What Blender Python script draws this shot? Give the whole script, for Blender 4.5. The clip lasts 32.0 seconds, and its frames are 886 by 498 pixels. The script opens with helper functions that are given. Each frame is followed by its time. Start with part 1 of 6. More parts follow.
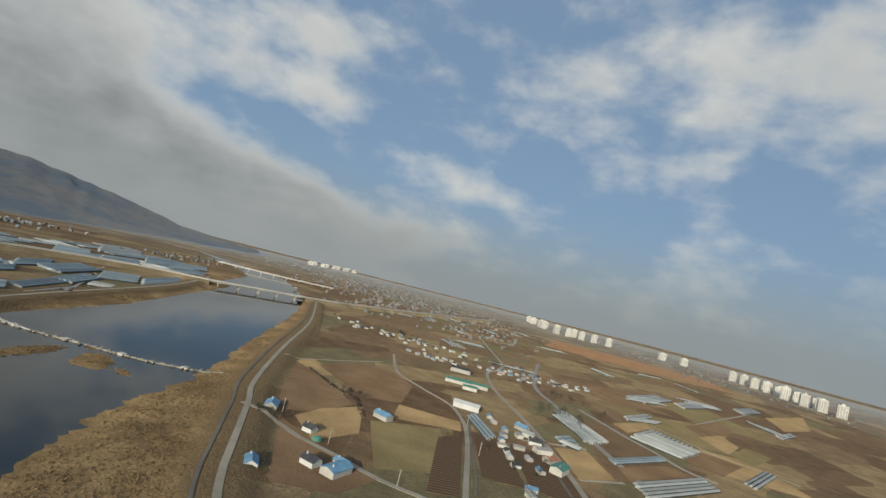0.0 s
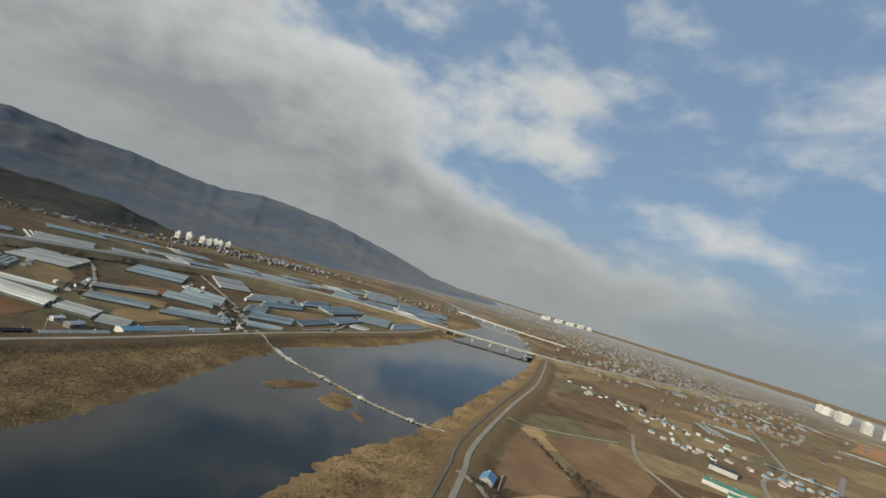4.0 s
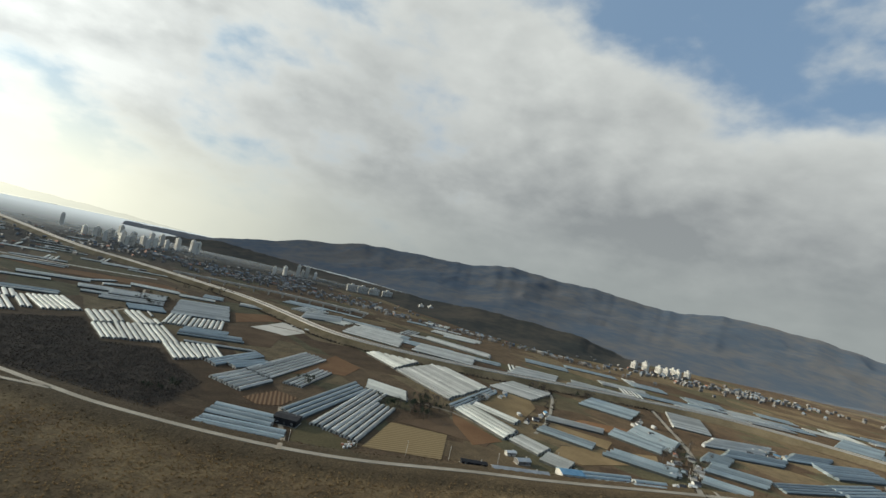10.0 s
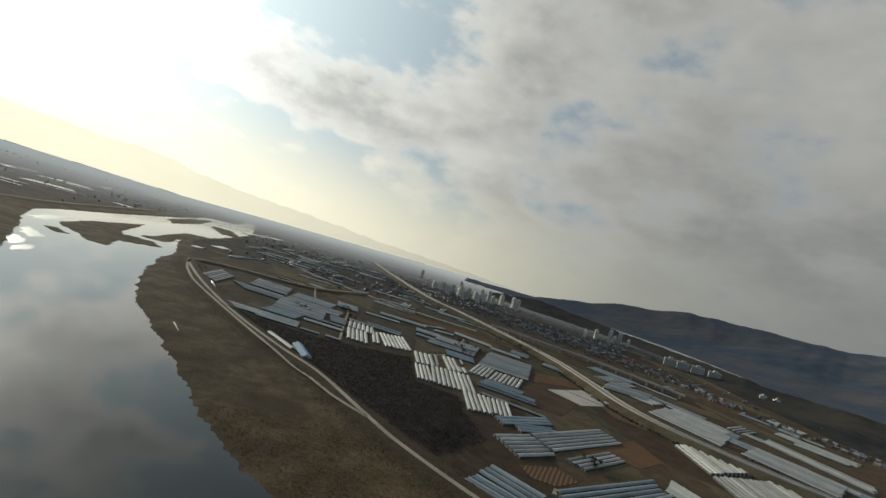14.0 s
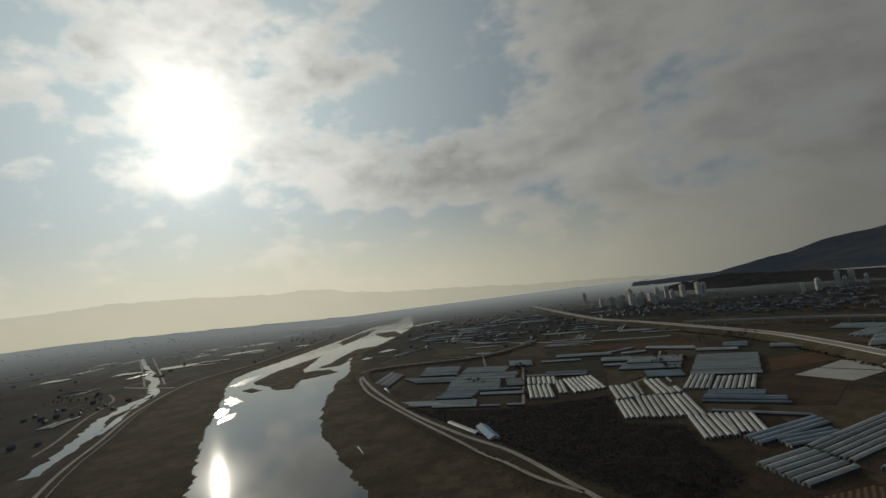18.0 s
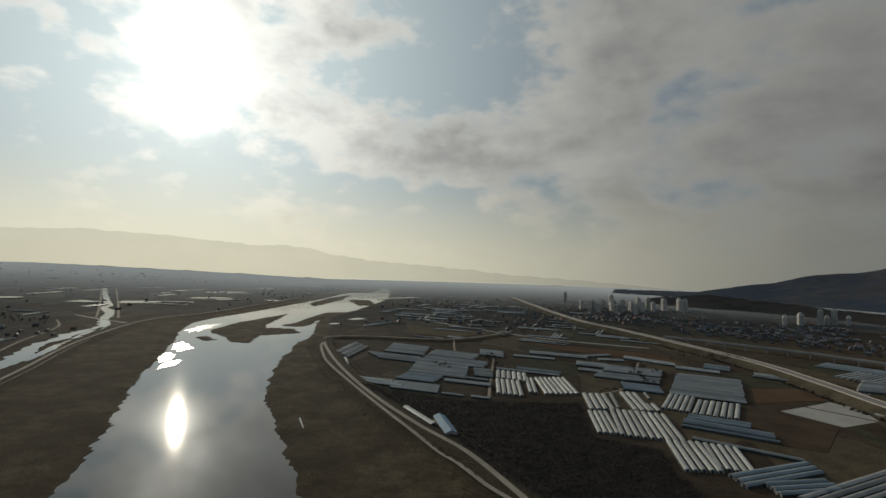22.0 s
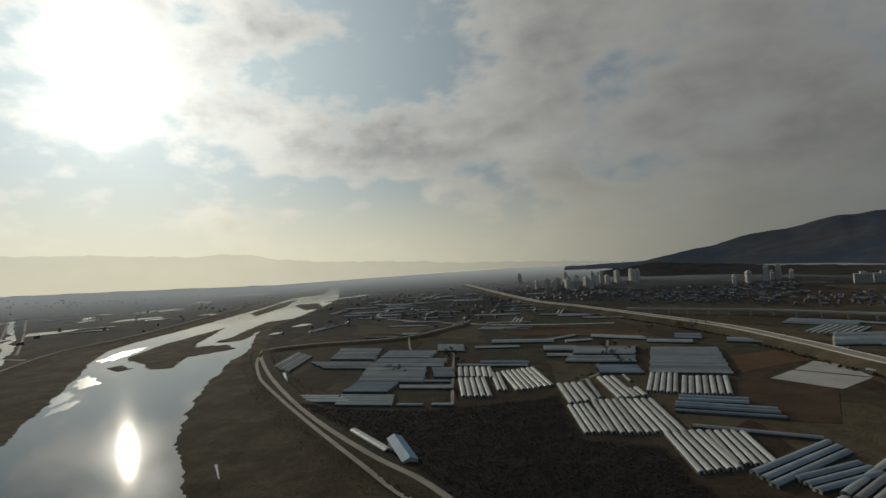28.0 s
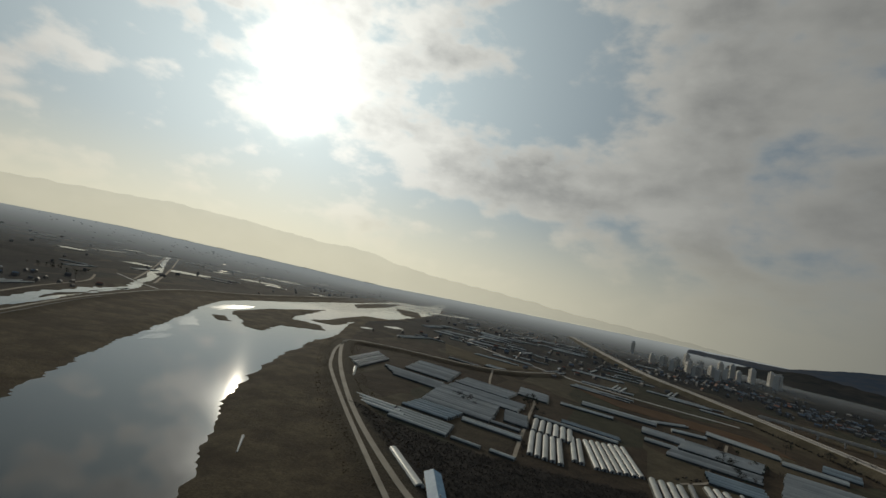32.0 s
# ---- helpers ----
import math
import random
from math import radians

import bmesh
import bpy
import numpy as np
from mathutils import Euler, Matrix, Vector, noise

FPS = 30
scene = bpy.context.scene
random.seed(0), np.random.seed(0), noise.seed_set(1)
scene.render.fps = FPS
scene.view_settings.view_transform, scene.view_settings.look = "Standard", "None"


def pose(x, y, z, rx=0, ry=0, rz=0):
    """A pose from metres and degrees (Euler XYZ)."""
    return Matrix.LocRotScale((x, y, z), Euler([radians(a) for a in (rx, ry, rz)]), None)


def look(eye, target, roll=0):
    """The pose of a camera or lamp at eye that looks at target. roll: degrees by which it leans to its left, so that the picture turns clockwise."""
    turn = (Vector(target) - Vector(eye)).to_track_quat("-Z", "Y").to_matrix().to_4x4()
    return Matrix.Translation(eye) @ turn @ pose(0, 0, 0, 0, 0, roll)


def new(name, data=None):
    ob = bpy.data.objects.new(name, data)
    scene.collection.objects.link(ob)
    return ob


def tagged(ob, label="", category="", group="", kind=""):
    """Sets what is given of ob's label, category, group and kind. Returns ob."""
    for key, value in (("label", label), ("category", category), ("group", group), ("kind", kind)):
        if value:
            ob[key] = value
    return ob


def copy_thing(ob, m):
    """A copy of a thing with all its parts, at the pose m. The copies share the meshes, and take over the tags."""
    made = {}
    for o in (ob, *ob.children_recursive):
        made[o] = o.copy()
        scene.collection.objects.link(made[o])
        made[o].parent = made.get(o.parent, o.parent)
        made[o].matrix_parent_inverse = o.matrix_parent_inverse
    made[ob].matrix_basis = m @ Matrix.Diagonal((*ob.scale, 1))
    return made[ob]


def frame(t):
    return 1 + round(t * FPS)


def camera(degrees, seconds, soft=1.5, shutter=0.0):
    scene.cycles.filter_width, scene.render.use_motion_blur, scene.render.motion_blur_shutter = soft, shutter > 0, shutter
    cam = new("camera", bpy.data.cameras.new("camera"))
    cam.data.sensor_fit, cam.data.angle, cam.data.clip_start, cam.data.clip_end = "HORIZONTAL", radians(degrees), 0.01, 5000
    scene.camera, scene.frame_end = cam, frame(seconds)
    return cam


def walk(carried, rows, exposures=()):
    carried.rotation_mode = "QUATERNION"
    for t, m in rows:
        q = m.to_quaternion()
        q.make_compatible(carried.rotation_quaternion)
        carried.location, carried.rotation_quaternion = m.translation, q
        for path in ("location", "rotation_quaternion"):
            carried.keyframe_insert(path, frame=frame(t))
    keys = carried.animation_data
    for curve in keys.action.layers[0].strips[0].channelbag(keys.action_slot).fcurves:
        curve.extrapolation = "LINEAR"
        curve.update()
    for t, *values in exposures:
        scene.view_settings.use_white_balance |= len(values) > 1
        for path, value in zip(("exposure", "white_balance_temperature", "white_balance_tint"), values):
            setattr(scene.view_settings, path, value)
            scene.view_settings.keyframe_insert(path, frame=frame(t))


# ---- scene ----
cam = camera(85.1, 32.0, soft=1.5)
PATH = [
    (0, (-134.2, -55.2, 105.9), (-63.3, -125.4, 112.8), 14.1),
    (0.5, (-128.2, -61.1, 104.0), (-54.4, -128.1, 112.3), 18.4),
    (1, (-128.3, -65.2, 107.7), (-49.2, -126.1, 112.9), 14.6),
    (1.5, (-124.1, -68.8, 106.0), (-42.5, -126.3, 110.7), 14.6),
    (2, (-120.4, -72.9, 107.0), (-34.2, -123.4, 111.5), 14.6),
    (2.5, (-115.9, -76.0, 108.6), (-27.4, -122.4, 111.0), 14.8),
    (4.5, (-102.3, -78.8, 111.4), (-4.6, -99.2, 117.7), 17.9),
    (5, (-99.5, -81.6, 112.5), (-0.5, -93.8, 119.4), 18.7),
    (5.5, (-96.1, -81.1, 116.6), (3.6, -85.9, 122.7), 19.3),
    (6, (-93.4, -86.0, 121.2), (6.4, -83.5, 126.9), 15.9),
    (6.5, (-87.4, -85.8, 118.3), (12.1, -77.5, 123.7), 16.7),
    (7, (-82.4, -88.1, 119.1), (16.1, -71.9, 123.9), 18.3),
    (7.5, (-76.5, -86.8, 118.1), (20.7, -63.9, 122.9), 17.9),
    (8, (-71.5, -86.0, 118.0), (23.7, -55.9, 122.3), 17.6),
    (8.5, (-67.5, -87.6, 117.3), (25.1, -50.1, 122.1), 16.9),
    (9, (-63.3, -87.9, 118.7), (26.2, -43.8, 124.3), 16.5),
    (9.5, (-59.6, -88.6, 119.6), (26.4, -37.9, 124.4), 14.7),
    (10, (-56.8, -92.6, 121.4), (24.1, -34.0, 126.6), 12.7),
    (10.5, (-51.8, -91.2, 121.8), (26.5, -29.3, 128.1), 14.3),
    (11, (-46.5, -89.3, 123.0), (25.6, -20.2, 127.8), 15.7),
    (11.5, (-41.1, -88.5, 122.8), (25.5, -14.1, 127.2), 14.6),
    (12, (-36.8, -85.3, 122.9), (23.5, -5.7, 128.6), 17.1),
    (12.5, (-33.0, -83.3, 124.3), (23.7, -1.1, 128.3), 14.1),
    (13, (-28.9, -82.0, 125.8), (18.1, 6.2, 131.7), 18.2),
    (13.5, (-26.1, -80.3, 126.4), (11.7, 12.2, 130.3), 18.9),
    (14, (-21.9, -81.1, 128.5), (7.0, 14.6, 129.7), 16.2),
    (14.5, (-18.2, -74.3, 125.6), (1.3, 23.7, 131.1), 19.5),
    (15, (-13.3, -72.0, 124.9), (-2.7, 27.3, 130.3), 16.3),
    (15.5, (-10.1, -68.1, 128.3), (-4.9, 31.6, 134.2), 13.6),
    (17.5, (-2.7, -43.6, 130.0), (-3.3, 56.3, 135.5), -4.5),
    (18, (-1.6, -36.3, 129.0), (-2.2, 63.4, 137.4), -7.3),
    (18.5, (-3.4, -31.7, 129.2), (3.9, 67.9, 133.5), -2.8),
    (19, (-2.4, -24.7, 131.4), (1.0, 75.2, 132.8), -2.5),
    (19.5, (-2.2, -19.4, 128.5), (3.3, 80.4, 130.2), -0.6),
    (20, (-0.9, -12.5, 127.6), (-0.2, 87.4, 128.8), 1.9),
    (20.5, (0.2, -5.8, 126.9), (1.5, 94.2, 128.8), -1.6),
    (21, (-0.0, -0.0, 126.9), (-0.0, 99.9, 130.0), -2.4),
    (21.5, (1.3, 6.0, 125.5), (0.5, 106.0, 128.0), -3.6),
    (22, (1.6, 12.5, 124.1), (3.4, 112.4, 128.1), 1.7),
    (22.5, (2.9, 19.1, 124.5), (3.2, 119.0, 129.8), -5.1),
    (23, (2.4, 24.9, 126.2), (6.8, 124.7, 129.7), -3.3),
    (23.5, (4.0, 31.1, 123.6), (6.9, 131.0, 127.5), -1.9),
    (24, (3.7, 37.4, 123.0), (8.7, 137.2, 128.3), -0.9),
    (24.5, (5.6, 43.7, 122.4), (9.9, 143.4, 128.0), -3.2),
    (25, (5.9, 49.1, 122.4), (12.2, 148.8, 126.8), -2.1),
    (25.5, (6.3, 55.2, 122.1), (13.5, 154.9, 124.6), -1.9),
    (27.5, (10.5, 79.3, 118.0), (21.8, 178.6, 122.1), -2.4),
    (28, (11.4, 85.5, 119.5), (23.4, 184.8, 121.7), -3.9),
    (28.5, (12.4, 91.2, 116.9), (25.8, 190.3, 120.3), -1.5),
    (29, (14.0, 97.7, 116.0), (27.8, 196.7, 119.0), -1.7),
    (29.5, (15.0, 103.9, 115.3), (29.9, 202.7, 120.0), -1.5),
    (30, (16.0, 110.3, 113.6), (31.1, 208.9, 119.4), 1.9),
    (30.5, (18.7, 115.3, 112.0), (29.4, 214.5, 118.7), 6.4),
    (31, (21.3, 121.1, 110.8), (27.0, 220.7, 117.2), 8.7),
    (31.5, (23.9, 127.6, 108.2), (23.8, 227.3, 115.8), 9.9),
    (32, (27.0, 132.4, 108.0), (14.3, 231.3, 115.4), 11.1),
]
EXPOSURES = [(0, -0.1, 6300, 6), (4.5, 0.0, 6300, 6), (7, 0.1, 6200, 4), (11, 0.0, 6350, 4), (13, -0.35, 6500, 5), (15, -0.95, 6550, 6), (17.5, -1.6, 6550, 6), (19, -1.55, 6550, 6), (21, -1.35, 6550, 6), (32, -1.35, 6550, 6)]
walk(cam, [(t, look(eye, target, roll)) for t, eye, target, roll in PATH], EXPOSURES)

# ---- sky and sun ----
SUN_AZ, SUN_EL = radians(-27.1), radians(16.3)
SUN_DIR = Vector((math.sin(SUN_AZ) * math.cos(SUN_EL), math.cos(SUN_AZ) * math.cos(SUN_EL), math.sin(SUN_EL)))


class Nodes:
    """A short way to write node trees."""

    def __init__(self, tree):
        self.tree = tree
        tree.nodes.clear()

    def add(self, kind, **inputs):
        node = self.tree.nodes.new(kind)
        for key, value in inputs.items():
            socket = node.inputs[int(key[1:])] if key[0] == "i" and key[1:].isdigit() else node.inputs[key.replace("_", " ")]
            self.put(socket, value)
        return node

    def put(self, socket, value):
        if isinstance(value, bpy.types.NodeSocket):
            self.tree.links.new(value, socket)
        elif isinstance(value, bpy.types.Node):
            self.tree.links.new(value.outputs[0], socket)
        else:
            socket.default_value = value

    def math(self, op, a, b=0.0, clamp=False):
        n = self.add("ShaderNodeMath", i0=a, i1=b)
        n.operation, n.use_clamp = op, clamp
        return n.outputs[0]

    def vmath(self, op, a, b=(0, 0, 0)):
        n = self.add("ShaderNodeVectorMath", i0=a, i1=b)
        n.operation = op
        return n.outputs["Value"] if op in ("DOT_PRODUCT", "LENGTH") else n.outputs[0]

    def mix(self, fac, a, b, blend="MIX"):
        n = self.tree.nodes.new("ShaderNodeMix")
        n.data_type, n.blend_type = "RGBA", blend
        self.put(n.inputs[0], fac)
        self.put(n.inputs[6], a)
        self.put(n.inputs[7], b)
        return n.outputs[2]

    def noise(self, vector, scale, detail=4.0, rough=0.55, out=0):
        n = self.add("ShaderNodeTexNoise", Vector=vector, Scale=scale, Detail=detail, Roughness=rough)
        return n.outputs[out]

    def ramp(self, fac, lo, hi):
        n = self.add("ShaderNodeMapRange", i0=fac, i1=lo, i2=hi, i3=0.0, i4=1.0)
        n.interpolation_type = "SMOOTHSTEP"
        return n.outputs[0]


def rgb(r, g, b):
    return (r, g, b, 1.0)


world = bpy.data.worlds.new("sky")
scene.world = world
world.use_nodes = True
w = Nodes(world.node_tree)
way = w.vmath("NORMALIZE", w.add("ShaderNodeTexCoord").outputs["Generated"])
sep = w.add("ShaderNodeSeparateXYZ", i0=way)
up = w.math("MAXIMUM", sep.outputs[2], 0.0)
nishita = w.add("ShaderNodeTexSky")
nishita.sky_type, nishita.sun_disc = "NISHITA", False
nishita.sun_elevation, nishita.sun_rotation = SUN_EL, SUN_AZ
nishita.air_density, nishita.dust_density, nishita.ozone_density = 1.0, 1.5, 1.5
blue = w.vmath("SCALE", nishita.outputs[0])
blue.node.inputs["Scale"].default_value = 0.07
blue = w.mix(0.65, blue, rgb(0.27, 0.385, 0.56))
bright = Vector((math.sin(radians(-27.2)), math.cos(radians(-27.2)), math.tan(radians(20.2)))).normalized()  # the brightest cloud, round the sun and a little above
toward = w.math("MAXIMUM", w.vmath("DOT_PRODUCT", way, bright), 0.0)
# bearing (clockwise from +y) and elevation in degrees
az = w.math("MULTIPLY", w.math("ARCTAN2", sep.outputs[0], sep.outputs[1]), 57.2958)
el = w.math("MULTIPLY", w.math("ARCSINE", sep.outputs[2]), 57.2958)
# the level sheet of cloud overhead
lift = w.math("ADD", up, 0.14)
flat = w.add("ShaderNodeCombineXYZ", i0=w.math("DIVIDE", sep.outputs[0], lift), i1=w.math("DIVIDE", sep.outputs[1], lift), i2=0.37)
warp = w.add("ShaderNodeTexNoise", Vector=flat, Scale=2.2, Detail=3.0)
flat2 = w.vmath("ADD", flat, w.vmath("MULTIPLY", w.vmath("SUBTRACT", warp.outputs["Color"], (0.5, 0.5, 0.5)), (0.25, 0.25, 0.0)))
fine = w.noise(flat2, 1.5, 5.0, 0.5)
round_way = w.vmath("MULTIPLY", way, (1.0, 1.0, 1.8))
puff = w.noise(round_way, 6.0, 8.0, 0.50)
grain = w.math("ADD", w.math("MULTIPLY", fine, 0.12), w.math("MULTIPLY", puff, 0.88))


def bank_of_cloud(c_az, c_el, r_az, r_el, amount, tilt=0.0):
    """A soft-edged oval of thicker cloud at a bearing and elevation."""
    da, de = w.math("SUBTRACT", az, c_az), w.math("SUBTRACT", el, c_el)
    de = w.math("SUBTRACT", de, w.math("MULTIPLY", da, tilt))
    u, v = w.math("DIVIDE", da, r_az), w.math("DIVIDE", de, r_el)
    d = w.math("SQRT", w.math("ADD", w.math("MULTIPLY", u, u), w.math("MULTIPLY", v, v)))
    return w.math("MULTIPLY", w.ramp(d, 1.9, 0.0), amount)


def total(banks):
    out = banks[0]
    for one in banks[1:]:
        out = w.math("ADD", out, one)
    return out


# the deck over the hills: its edge falls towards the south-east
edge = w.math("SUBTRACT", w.math("SUBTRACT", 27.5, w.math("MULTIPLY", w.math("SUBTRACT", az, 70.0), 0.42)), el)
deck = w.math("MULTIPLY", w.math("MULTIPLY", w.ramp(edge, -6.0, 8.0), w.ramp(az, 4.0, 22.0)), w.ramp(az, 150.0, 120.0))
banks = total([
    bank_of_cloud(111.9, 22.4, 14, 4.5, 0.40, 0.25),
    bank_of_cloud(117, 17, 9, 2.2, 0.34, 0.08),
    bank_of_cloud(136.1, 11.9, 10, 2.6, 0.40, -0.25),
    bank_of_cloud(159, 23.9, 17, 5.5, 0.36, 0.1),
    bank_of_cloud(149.1, 28.9, 9, 5, 0.28),
    bank_of_cloud(173, 25.8, 10, 6, 0.36),
    bank_of_cloud(76.8, 20.8, 5, 3, 0.30),
    bank_of_cloud(121.2, 5.1, 26, 3.0, 0.34, -0.05),
    bank_of_cloud(-18, 24.7, 10, 4.5, 0.42),
    bank_of_cloud(-36.1, 22.3, 9, 5.5, 0.42),
    bank_of_cloud(-19.3, 15.3, 9, 2.6, 0.36, -0.1),
    bank_of_cloud(-1.4, 16.8, 9, 3.5, 0.40, -0.1),
    bank_of_cloud(2.4, 12.7, 14, 2.8, 0.36),
    bank_of_cloud(12.5, 18.3, 7, 5, 0.34),
    bank_of_cloud(18.6, 25, 9, 6, 0.34),
    bank_of_cloud(-44.4, 14.5, 6, 2.2, 0.30, 0.3),
    bank_of_cloud(-41.7, 5, 22, 2.0, 0.30),
    bank_of_cloud(-6, 13.5, 13, 4.5, 0.30),
    bank_of_cloud(8, 13, 12, 5, 0.26),
    bank_of_cloud(-27, 25, 16, 7, 0.30),
    bank_of_cloud(-22, 19, 10, 4, 0.22),
    bank_of_cloud(-33, 18, 7, 3, 0.25, -0.3),
    bank_of_cloud(-8.5, 33.3, 26, 6, 0.28),
])
gaps = total([
    bank_of_cloud(25, 7.6, 6, 1.8, 0.20),
    bank_of_cloud(6.8, 24.1, 6, 4, 0.22),
    bank_of_cloud(-5.2, 21.2, 4, 2.2, 0.22),
    bank_of_cloud(31.5, 27.2, 4, 2.5, 0.20),
    bank_of_cloud(51.3, 34, 7, 4, 0.26),
    bank_of_cloud(70.5, 29.6, 5, 3, 0.15),
])
small = w.noise(round_way, 21.0, 5.0, 0.52)  # the small cells of the broken cloud
dens = w.math("ADD", w.math("ADD", 0.22, w.math("MULTIPLY", deck, w.math("ADD", 0.66, w.math("MULTIPLY", w.ramp(az, 42.0, 66.0), 0.42)))), banks)
near_sun = w.math("POWER", toward, 3.0)
dens = w.math("ADD", w.math("SUBTRACT", dens, gaps), w.math("MULTIPLY", w.math("SUBTRACT", grain, 0.5), w.math("ADD", 2.0, w.math("MULTIPLY", near_sun, 2.4))))
dens = w.math("ADD", dens, w.math("MULTIPLY", w.math("SUBTRACT", small, 0.5), w.math("ADD", 0.35, w.math("MULTIPLY", near_sun, 1.3))))
cover = w.ramp(dens, 0.24, 0.92)
thick = w.ramp(dens, 0.35, 1.25)
# relief: the cells are brighter on the side that faces the sun
nearer = w.vmath("ADD", round_way, (SUN_DIR.x * 0.035, SUN_DIR.y * 0.035, 0.02))
relief = w.math("ADD", w.math("MULTIPLY", w.math("SUBTRACT", puff, w.noise(nearer, 6.0, 8.0, 0.50)), 1.7), w.math("MULTIPLY", w.math("SUBTRACT", small, w.noise(nearer, 21.0, 5.0, 0.52)), 0.4))
body = w.math("ADD", w.math("MULTIPLY", w.noise(flat2, 1.0, 3.0, 0.5), 0.25), w.math("MULTIPLY", w.noise(round_way, 3.4, 7.0, 0.49), 0.75))
dim = total([bank_of_cloud(70, 8, 34, 7, 0.50), bank_of_cloud(55, 14, 20, 9, 0.22), bank_of_cloud(103.2, 8.8, 12, 6, 0.30), bank_of_cloud(139.2, 3.2, 40, 3.5, 0.25)])
# against the light thin cloud is bright and thick cloud dark
against = w.math("MULTIPLY", near_sun, w.math("MULTIPLY", w.math("SUBTRACT", dens, 0.80), 0.32))
shade = w.math("ADD", w.math("ADD", dim, against), w.math("ADD", -0.52, w.math("MULTIPLY", body, 1.6)))
shade = w.math("MULTIPLY", thick, w.math("SUBTRACT", shade, w.math("MULTIPLY", relief, w.math("ADD", 0.5, w.math("MULTIPLY", near_sun, 1.2)))), True)
lit = w.mix(shade, rgb(0.70, 0.685, 0.65), rgb(0.285, 0.285, 0.285))
glow1 = w.math("POWER", toward, 7.0)
glow2 = w.math("POWER", toward, 32.0)
glow3 = w.math("POWER", toward, 330.0)
at_sun = w.math("MAXIMUM", w.vmath("DOT_PRODUCT", way, SUN_DIR), 0.0)
core = w.math("POWER", at_sun, 2000.0)
veil = w.mix(w.math("MULTIPLY", w.math("POWER", toward, 1.9), 0.92), blue, rgb(0.58, 0.665, 0.69))


def times(colour, factor):
    out = w.vmath("SCALE", colour)
    w.put(out.node.inputs["Scale"], factor)
    return out


gain_c = w.math("ADD", w.math("ADD", 1.0, w.math("MULTIPLY", near_sun, 0.62)), w.math("ADD", w.math("MULTIPLY", glow1, 1.4), w.math("MULTIPLY", glow2, 1.25)))
gain_v = w.math("ADD", 1.0, w.math("ADD", w.math("MULTIPLY", glow1, 1.6), w.math("MULTIPLY", glow2, 0.5)))
sky_lit = w.mix(w.math("MULTIPLY", cover, 0.94), times(veil, gain_v), times(lit, gain_c))
halo = w.mix(1.0, sky_lit, times(w.mix(glow3, rgb(0, 0, 0), rgb(2.4, 2.3, 2.1)), w.math("MULTIPLY", w.math("POWER", grain, 3.0), 8.0)), "ADD")
halo = w.mix(1.0, halo, times(w.mix(core, rgb(0, 0, 0), rgb(1, 0.95, 0.82)), 8.0), "ADD")
# haze over the far plain
low = w.ramp(sep.outputs[2], 0.21, -0.02)
hz = w.mix(w.math("POWER", toward, 2.5), rgb(0.31, 0.325, 0.32), rgb(2.40, 2.22, 1.68))
final = w.mix(w.math("MULTIPLY", low, 0.9), halo, hz)
w.add("ShaderNodeOutputWorld", Surface=w.add("ShaderNodeBackground", Color=final, Strength=1.0))

sun = new("sun", bpy.data.lights.new("sun", "SUN"))
sun.data.energy, sun.data.angle, sun.data.color = 3.9, radians(0.6), (1.0, 0.88, 0.71)
sun.matrix_world = look((0, 0, 600), Vector((0, 0, 600)) - SUN_DIR)

# ---- materials ----


def material(name, col_a, col_b, rough=0.9, scale=0.3, fine_scale=6.0, bump=0.0, metal=0.0, spec=0.3, spread=0.0, island=False, through_light=0.0):
    """Two colours mixed by coarse and fine noise; spread: how much single pieces differ."""
    m = bpy.data.materials.new(name)
    m.use_nodes = True
    n = Nodes(m.node_tree)
    pos = n.add("ShaderNodeNewGeometry").outputs["Position"]
    coarse = n.noise(pos, scale, 3.0)
    fine_n = n.noise(pos, fine_scale, 5.0)
    fac = n.ramp(n.math("ADD", n.math("MULTIPLY", coarse, 0.6), n.math("MULTIPLY", fine_n, 0.4)), 0.35, 0.65)
    col = n.mix(fac, rgb(*col_a), rgb(*col_b))
    if spread:
        rnd = n.add("ShaderNodeObjectInfo").outputs["Random"]
        if island:
            rnd = n.math("FRACT", n.math("ADD", rnd, n.add("ShaderNodeNewGeometry").outputs["Random Per Island"]))
        col = n.mix(1.0, col, n.mix(rnd, rgb(1 - spread, 1 - spread, 1 - spread), rgb(1 + spread, 1 + spread, 1 + spread)), "MULTIPLY")
    out = n.add("ShaderNodeBsdfPrincipled", Base_Color=col, Roughness=rough, Metallic=metal)
    out.inputs["Specular IOR Level"].default_value = spec
    if rough >= 1.0:
        out.inputs["Diffuse Roughness"].default_value = 1.0
    if bump:
        b = n.add("ShaderNodeBump", Height=fine_n, Strength=bump, Distance=0.3)
        n.put(out.inputs["Normal"], b.outputs[0])
    shader = out.outputs[0]
    if through_light:
        leaf = n.add("ShaderNodeBsdfTranslucent", Color=col)
        shader = n.add("ShaderNodeMixShader", i0=through_light, i1=shader, i2=leaf.outputs[0]).outputs[0]
    n.add("ShaderNodeOutputMaterial", Surface=shader)
    return m


